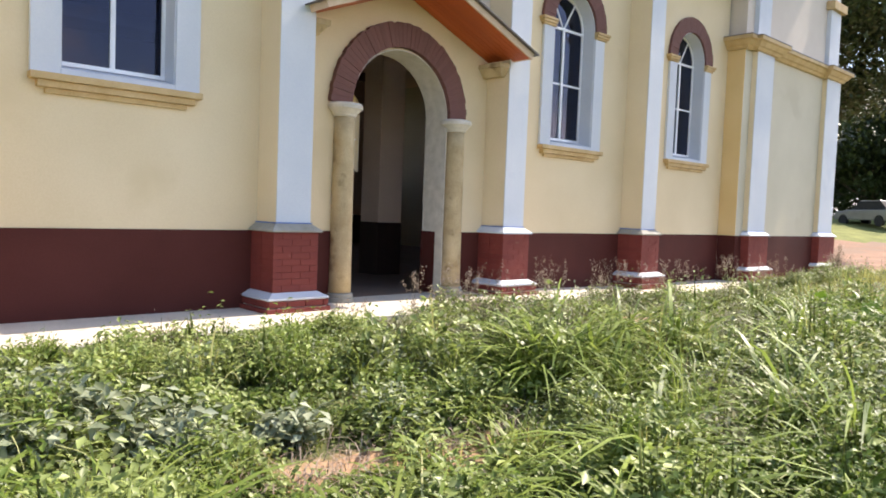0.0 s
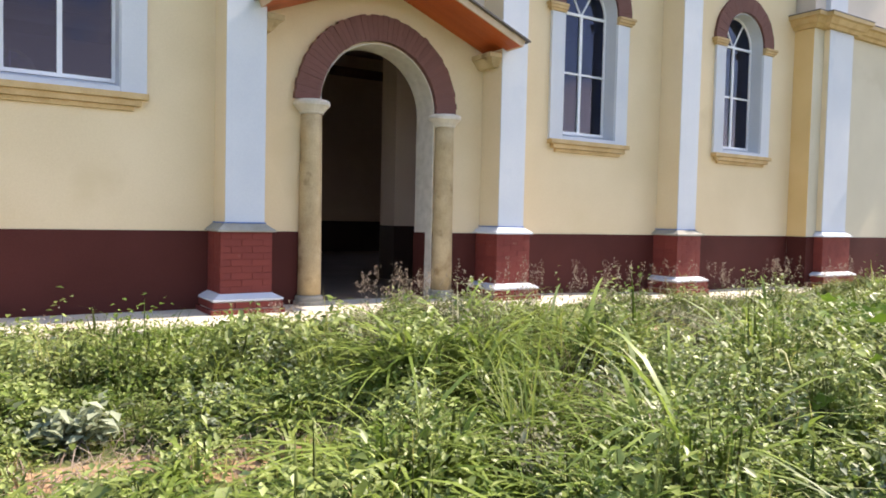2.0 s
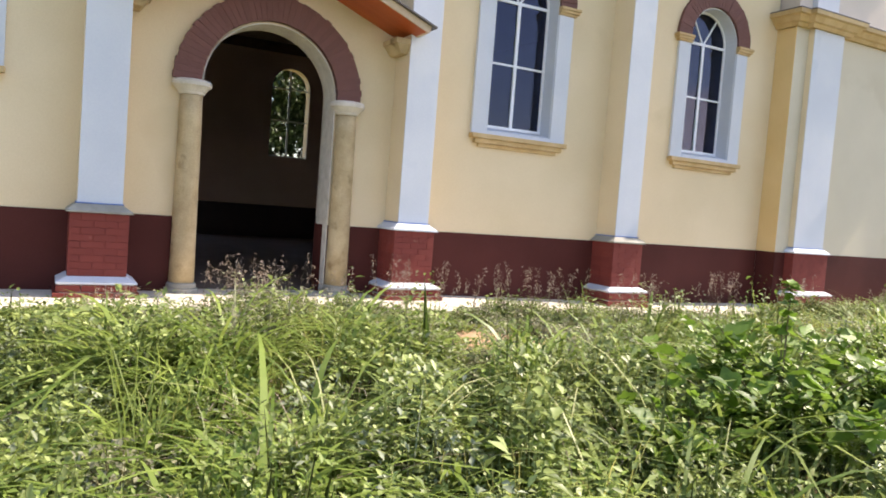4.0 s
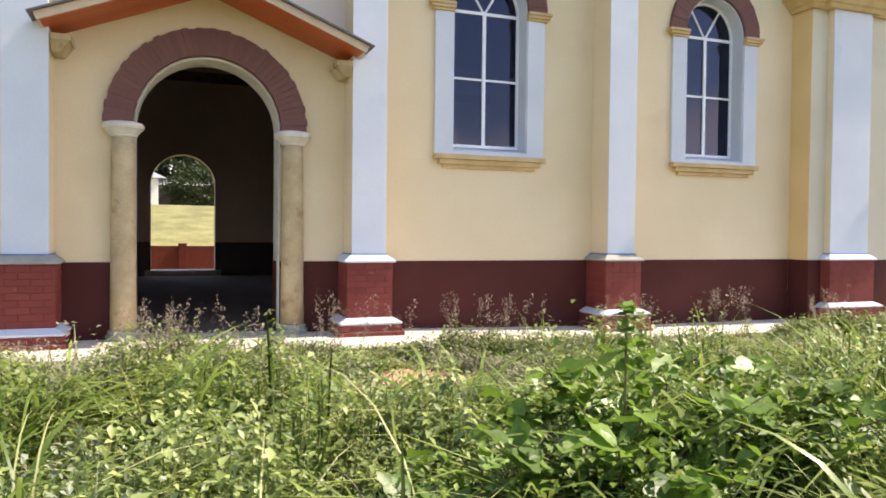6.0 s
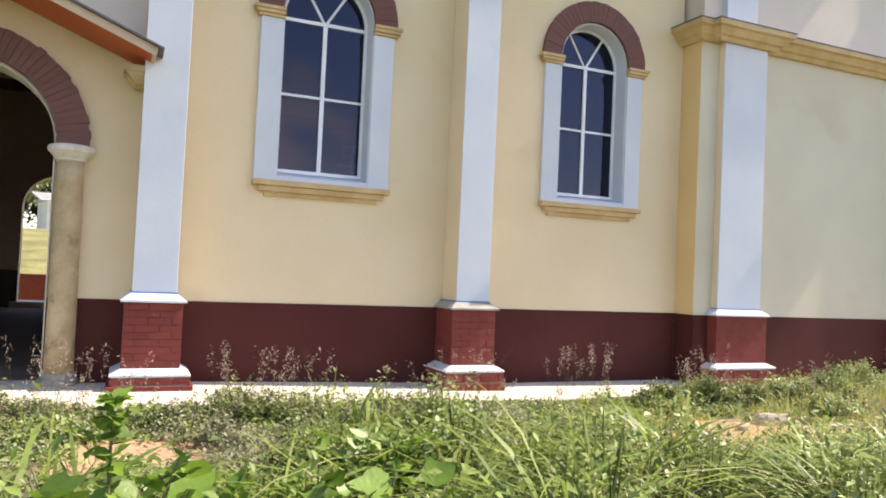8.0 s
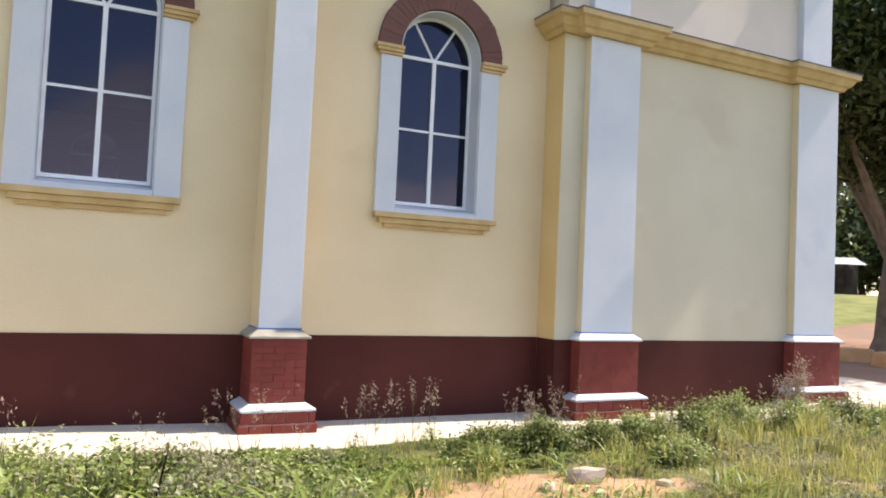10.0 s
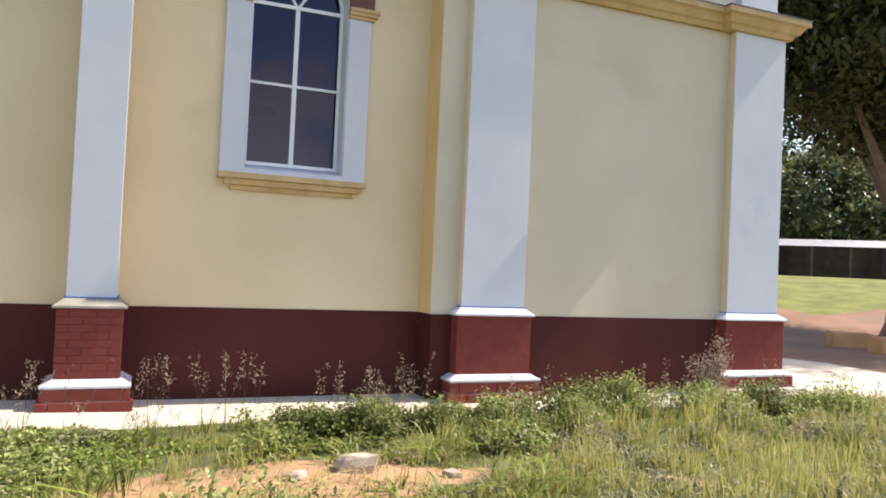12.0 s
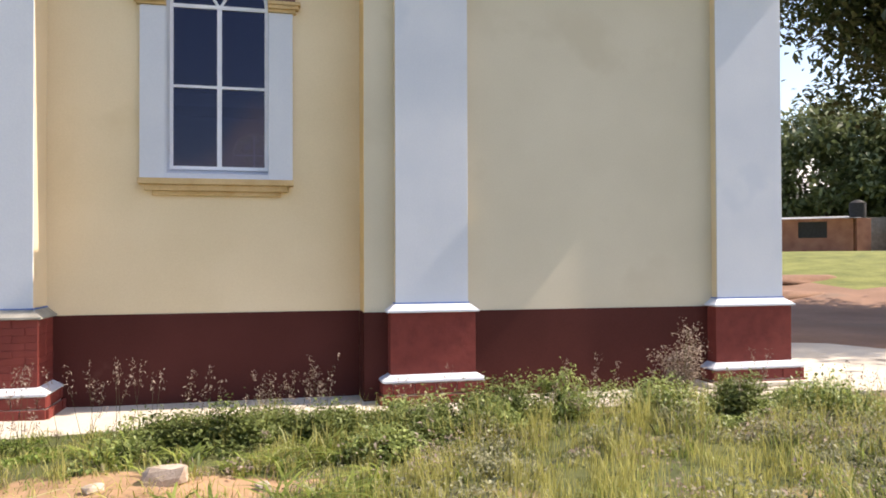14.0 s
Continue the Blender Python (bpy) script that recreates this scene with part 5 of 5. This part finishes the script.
def stone(x, y, s, seed, label):
    random.seed(seed)
    bm = bmesh.new()
    bmesh.ops.create_icosphere(bm, subdivisions=2, radius=1)
    for v in bm.verts:
        n = noise.noise(v.co * 1.3 + Vector((seed, 0, 0)))
        q = Vector([math.copysign(abs(c) ** 0.55, c) for c in v.co])
        v.co = Vector((q.x * s[0] * 0.9, q.y * s[1] * 0.9, min(max(q.z, -0.5), 0.8 + 0.25 * q.x) * s[2])) * (1 + 0.30 * n)
    ob = part("stone", bm, STONE, None)
    ob.location = (x, y, float(ground_z(x, y)) + 0.3 * s[2])
    ob.rotation_euler = (0.1, 0.12, seed)
    return tagged(ob, label, "stone", "stones in the grass")


stone(2.13, -3.12, (0.17, 0.11, 0.09), 3, "pale angular stone on bare soil")
stone(1.72, -3.2, (0.07, 0.06, 0.04), 4, "small pale stone on bare soil")
stone(2.75, -3.35, (0.08, 0.05, 0.04), 5, "small pale stone on bare soil")
stone(1.2, -3.4, (0.05, 0.05, 0.03), 6, "small pale stone on bare soil")


# ---- trees ----
def tree(x, y, height, crown, base, trunk, leaves, size, mat, label, seed, lean=0.0, low=None):
    """Tapered trunk, limbs and a ragged crown of leaf clumps."""
    random.seed(seed)
    r = np.random.default_rng(seed)
    z0 = float(ground_z(x, y)) - 0.1
    root = tagged(new("tree"), label, "tree", "trees round the church")
    root.location = (x, y, z0)
    bm = bmesh.new()
    fork = low or base + 0.15 * (height - base)
    tube(bm, [(0, 0, 0), (0.03, 0, 0.5), (lean * 0.4, 0.05, fork * 0.5), (lean, 0, fork)], [trunk * 1.5, trunk * 1.1, trunk * 0.9, trunk * 0.7], 12)
    part("trunk", bm, BARK, root)
    ends = []
    for i in range(11):
        a = 2 * math.pi * i / 11 + random.uniform(-0.3, 0.3)
        q = crown * random.uniform(0.45, 0.85)
        top = base + (height - base) * random.uniform(0.25, 0.85)
        pts = [(lean, 0, fork * random.uniform(0.65, 1.0)), (lean + 0.4 * q * math.cos(a), 0.4 * q * math.sin(a), fork + 0.35 * (top - fork)), (lean + q * math.cos(a), q * math.sin(a), top)]
        bm = bmesh.new()
        tube(bm, pts, [trunk * 0.45, trunk * 0.28, trunk * 0.08], 8)
        part("limb", bm, BARK, root)
        ends.append(pts[2])
    n = 130
    u = r.normal(0, 1, (n, 3))
    u /= np.linalg.norm(u, axis=1, keepdims=True)
    rad = r.uniform(0.45, 1.0, (n, 1)) ** 0.6
    mid = np.array([lean, 0, (base + height) / 2])
    cen = mid + u * rad * np.array([crown, crown, (height - base) / 2]) * r.uniform(0.75, 1.12, (n, 1))
    cen = np.concatenate([cen, np.array(ends)])
    spread = crown * 0.13
    per = leaves // len(cen)
    c = np.repeat(cen, per, 0) + r.normal(0, 1, (len(cen) * per, 3)) * spread * np.array([1, 1, 0.6])
    ob = new("crown", leaf_cloud(c, size, mat, "crown", 0.35))
    ob.parent = root
    return root


tree(21.3, 6.7, 13.5, 6.0, 5.5, 0.42, 62000, 0.26, DARKLEAF, "large dark mango tree with a broad ragged crown", 81, lean=0.25, low=3.4)
tree(8.0, 61.0, 16.0, 7.5, 0.8, 0.25, 22000, 0.6, DARKLEAF, "dark tree on the slope behind the church", 82)
tree(19.0, 62.0, 17.0, 8.0, 0.8, 0.25, 22000, 0.6, DARKLEAF, "dark tree on the slope behind the church", 93)
tree(45, 43, 12.5, 6.5, 0.4, 0.3, 22000, 0.55, FARLEAF, "olive-green tree behind the houses", 83)
tree(54, 38, 12.0, 7.0, 0.4, 0.3, 22000, 0.6, FARLEAF, "olive-green tree behind the houses", 84)
tree(63, 36, 13.0, 7.5, 0.4, 0.3, 22000, 0.6, FARLEAF, "olive-green tree behind the houses", 85)
tree(38, 56, 14.0, 8.0, 0.4, 0.3, 22000, 0.65, FARLEAF, "olive-green tree behind the houses", 86)
tree(72, 28, 14.0, 8.0, 0.4, 0.3, 12000, 0.65, FARLEAF, "olive-green tree behind the houses", 87)
tree(60, 13, 13.0, 8.5, 0.3, 0.3, 22000, 0.6, DARKLEAF, "dark tree at the far side of the yard", 88)
tree(52, 6, 12.0, 7.5, 0.5, 0.3, 22000, 0.55, DARKLEAF, "dark tree at the far side of the yard", 89)
tree(45, 9.8, 8.0, 5.0, 0.1, 0.25, 16000, 0.4, DARKLEAF, "dark bushy tree behind the parked cars", 94)
tree(-7.5, 60, 14.0, 7.5, 0.5, 0.25, 18000, 0.5, DARKLEAF, "dark tree on the slope behind the church", 90)
tree(-13, 48, 11.0, 6.0, 0.5, 0.25, 9000, 0.45, FARLEAF, "olive-green tree on the slope behind the church", 91)
tree(-3.2, 46, 3.4, 2.4, 0.1, 0.12, 7000, 0.22, DARKLEAF, "dark round bush on the slope", 95)
tree(0.8, 46.5, 3.2, 2.2, 0.1, 0.12, 7000, 0.22, DARKLEAF, "dark round bush on the slope", 96)
tree(2.0, 62, 14.0, 7.5, 0.4, 0.25, 18000, 0.5, FARLEAF, "olive-green tree on the slope behind the church", 92)


# ---- far houses ----
def house(x, y, turn, w, d, h, wall, label, open_front=False, plain=False, rise=0.75):
    z0 = float(ground_z(x, y)) - 0.15
    root = tagged(new("house"), label, "house", "far houses")
    root.matrix_world = pose(x, y, z0, 0, 0, turn)
    bm = bmesh.new()
    t = 0.2
    box(bm, -w / 2, w / 2, d / 2 - t, d / 2, 0, h + rise * 0.7)
    box(bm, -w / 2, -w / 2 + t, -d / 2, d / 2 - t, 0, h)
    box(bm, w / 2 - t, w / 2, -d / 2, d / 2 - t, 0, h)
    if not open_front and not plain:
        box(bm, -w / 2 + t, -w * 0.12, -d / 2, -d / 2 + t, 0, h)
        box(bm, w * 0.05, w / 2 - t, -d / 2, -d / 2 + t, 0, 0.9)
        box(bm, w * 0.05, w * 0.2, -d / 2, -d / 2 + t, 0.9, h)
        box(bm, w * 0.36, w / 2 - t, -d / 2, -d / 2 + t, 0.9, h)
        box(bm, w * 0.2, w * 0.36, -d / 2, -d / 2 + t, 1.8, h)
        box(bm, -w * 0.12, w * 0.05, -d / 2, -d / 2 + t, 2.0, h)
    if plain:
        box(bm, -w / 2 + t, w / 2 - t, -d / 2 + 0.005, -d / 2 + t - 0.005, 0, h - 0.01)
    part("wall", bm, wall, root)
    if plain:
        pass
    elif not open_front:
        block("door", -w * 0.12, w * 0.05, -d / 2 + 0.06, -d / 2 + 0.1, 0, 2.0, DARKWALL, root)
        block("window", w * 0.2, w * 0.36, -d / 2 + 0.06, -d / 2 + 0.1, 0.9, 1.8, RUBBER, root)
    else:
        for k in range(4):
            px = -w / 2 + 0.1 + (w - 0.2) * k / 3
            block("post", px - 0.06, px + 0.06, -d / 2, -d / 2 + 0.12, 0, h, BARK, root)
    bm = bmesh.new()
    v = [bm.verts.new(p) for p in ((-w / 2 - 0.4, -d / 2 - 0.5, h), (w / 2 + 0.4, -d / 2 - 0.5, h), (w / 2 + 0.4, d / 2 + 0.4, h + rise), (-w / 2 - 0.4, d / 2 + 0.4, h + rise))]
    bm.faces.new(v)
    bmesh.ops.solidify(bm, geom=list(bm.faces), thickness=0.06)
    part("roof", bm, TIN, root, "pale sloping tin roof")
    return root


house(31.3, 30.5, -38, 9.0, 5.0, 1.95, BRICKWALL, "low red-brown house with a pale tin roof", rise=0.4)
house(39.3, 24.2, -48, 6.2, 4.0, 1.95, DARKWALL, "dark open shed with a pale tin roof", True, rise=0.65)
# plain yard wall between house and shed
yard_wall = tagged(new("yard_wall"), "plain grey rendered wall between house and shed", "wall")
yard_wall.matrix_world = pose(36.0, 27.1, float(ground_z(36.0, 27.1)) - 0.1, 0, 0, -25)
block("panel", -1.6, 1.5, -0.1, 0.1, 0, 1.95, CEMENT, yard_wall)
block("coping", -1.64, 1.54, -0.14, 0.14, 1.952, 2.03, CEMENT, yard_wall, "weathered cement coping", 0.01)
# water tank on a stand
tank = tagged(new("water_tank"), "black water tank on a brick stand beside the house", "water tank")
tank.location = (33.9, 26.1, float(ground_z(33.9, 26.1)) - 0.05)
block("stand", -0.45, 0.45, -0.45, 0.45, 0, 1.85, BRICKWALL, tank, "brick stand", 0.02)
bm = bmesh.new()
bmesh.ops.create_cone(bm, cap_ends=True, segments=24, radius1=0.42, radius2=0.42, depth=0.85, matrix=Matrix.Translation((0, 0, 2.28)))
bmesh.ops.create_cone(bm, cap_ends=True, segments=24, radius1=0.41, radius2=0.16, depth=0.16, matrix=Matrix.Translation((0, 0, 2.785)))
part("barrel", bm, RUBBER, tank, "black plastic barrel")
# ochre earth blocks before the mango tree
for i, (x, y, w) in enumerate(((17.05, 5.0, 1.0), (16.8, 3.7, 0.9))):
    random.seed(90 + i)
    bm = bmesh.new()
    box(bm, -w / 2, w / 2, -0.25, 0.25, -0.05, 0.36)
    bmesh.ops.subdivide_edges(bm, edges=list(bm.edges), cuts=5, use_grid_fill=True)
    for v in bm.verts:
        v.co *= 1 + 0.13 * noise.noise(v.co * 3.5 + Vector((7 * i, 0, 0))) - 0.10 * max(0.0, v.co.z) * abs(v.co.x)
    ob = part("earth_block", bm, SOIL, None, bevel=0.03)
    ob.location, ob.rotation_euler = (x, y, float(ground_z(x, y))), (0, 0, -0.6 + 0.3 * i)
    tagged(ob, "rough ochre block of earth in the yard", "earth block", "earth blocks in the yard")
house(13.0, 53.0, 0, 15.0, 4.0, 3.1, DARKWALL, "long low house with a bright tin roof above the slope", plain=True)
house(-1.5, 54.0, 0, 12.0, 4.0, 2.2, DARKWALL, "long low house with a tin roof above the slope", plain=True)
house(-7.25, 42.0, 14, 2.1, 3.4, 1.95, PALEWALL, "small white house on the slope behind the church", plain=True)

tagged(block("door_sill", DOOR_X - 0.95, DOOR_X + 0.95, FAR0 - 0.05, FAR1 + 0.4, 0.006, 0.15, CONCRETE, None, "", 0.01), "pale concrete threshold of the far doorway", "door sill", kind="structure")
# low red wall behind the church
low = tagged(new("garden_wall"), "low red-painted wall with plain piers behind the church", "wall")
low.location = (-5, 15.4, 0)
block("panel", -9.0, 9.0, -0.1, 0.1, -0.2, 0.72, REDBRICK, low)
for k in range(7):
    block("pier", -9.1 + 3 * k, -8.85 + 3 * k, -0.16, 0.16, -0.2, 0.80, REDPAINT, low, "darker red pier", 0.01)
# spoil heaps and blocks in the yard
for i, (x, y, s) in enumerate(((22.0, 16.0, (2.4, 0.8, 0.30)), (19.6, 13.4, (1.9, 0.7, 0.28)))):
    random.seed(60 + i)
    bm = bmesh.new()
    bmesh.ops.create_icosphere(bm, subdivisions=3, radius=1)
    for v in bm.verts:
        n = noise.noise(v.co * 1.6 + Vector((9 * i, 0, 0))) + 0.4 * noise.noise(v.co * 5)
        v.co = Vector((v.co.x * s[0], v.co.y * s[1], max(v.co.z, -0.2) * s[2])) * (1 + 0.3 * n)
    ob = part("earth_mound", bm, YARD, None, smooth=True)
    ob.location = (x, y, float(ground_z(x, y)) - 0.09)
    tagged(ob, "heap of red-brown earth in the yard", "earth heap", "earth heaps in the yard")


# ---- parked car under the trees ----
def car(x, y, turn, paint, label):
    root = tagged(new("car"), label, "car")
    root.matrix_world = pose(x, y, float(ground_z(x, y)), 0, 0, turn)
    prof = [(-2.1, 0.35), (2.1, 0.35), (2.15, 0.62), (2.0, 0.80), (1.0, 0.92), (-1.75, 0.95), (-2.1, 0.85)]
    cab = [(0.95, 0.92), (0.35, 1.42), (-1.2, 1.44), (-1.75, 0.95)]
    for nm, pr, wd, mt in (("body", prof, 0.85, paint), ("cabin", cab, 0.70, RUBBER), ("roof", [(0.36, 1.421), (0.30, 1.48), (-1.15, 1.49), (-1.2, 1.441)], 0.69, paint)):
        bm = bmesh.new()
        a = [bm.verts.new((p, -wd, z)) for p, z in pr]
        b = [bm.verts.new((p, wd, z)) for p, z in pr]
        bm.faces.new(a)
        bm.faces.new(b[::-1])
        for i in range(len(a)):
            bm.faces.new((a[i], b[i], b[(i + 1) % len(a)], a[(i + 1) % len(a)]))
        part(nm, bm, mt, root, bevel=0.04)
    for px in (-1.35, 1.35):
        for py in (-0.8, 0.8):
            bm = bmesh.new()
            bmesh.ops.create_cone(bm, cap_ends=True, segments=20, radius1=0.32, radius2=0.32, depth=0.2, matrix=Matrix.Translation((px, py, 0.32)) @ Matrix.Rotation(radians(90), 4, "X"))
            part("wheel", bm, RUBBER, root, bevel=0.02)
    return root


car(36.5, 7.0, 60, CARPAINT, "silver saloon car parked in the trees' shade")
car(40.5, 4.6, 75, SHADEDPAINT, "whitish saloon car, greyed in colour for the trees' shade")
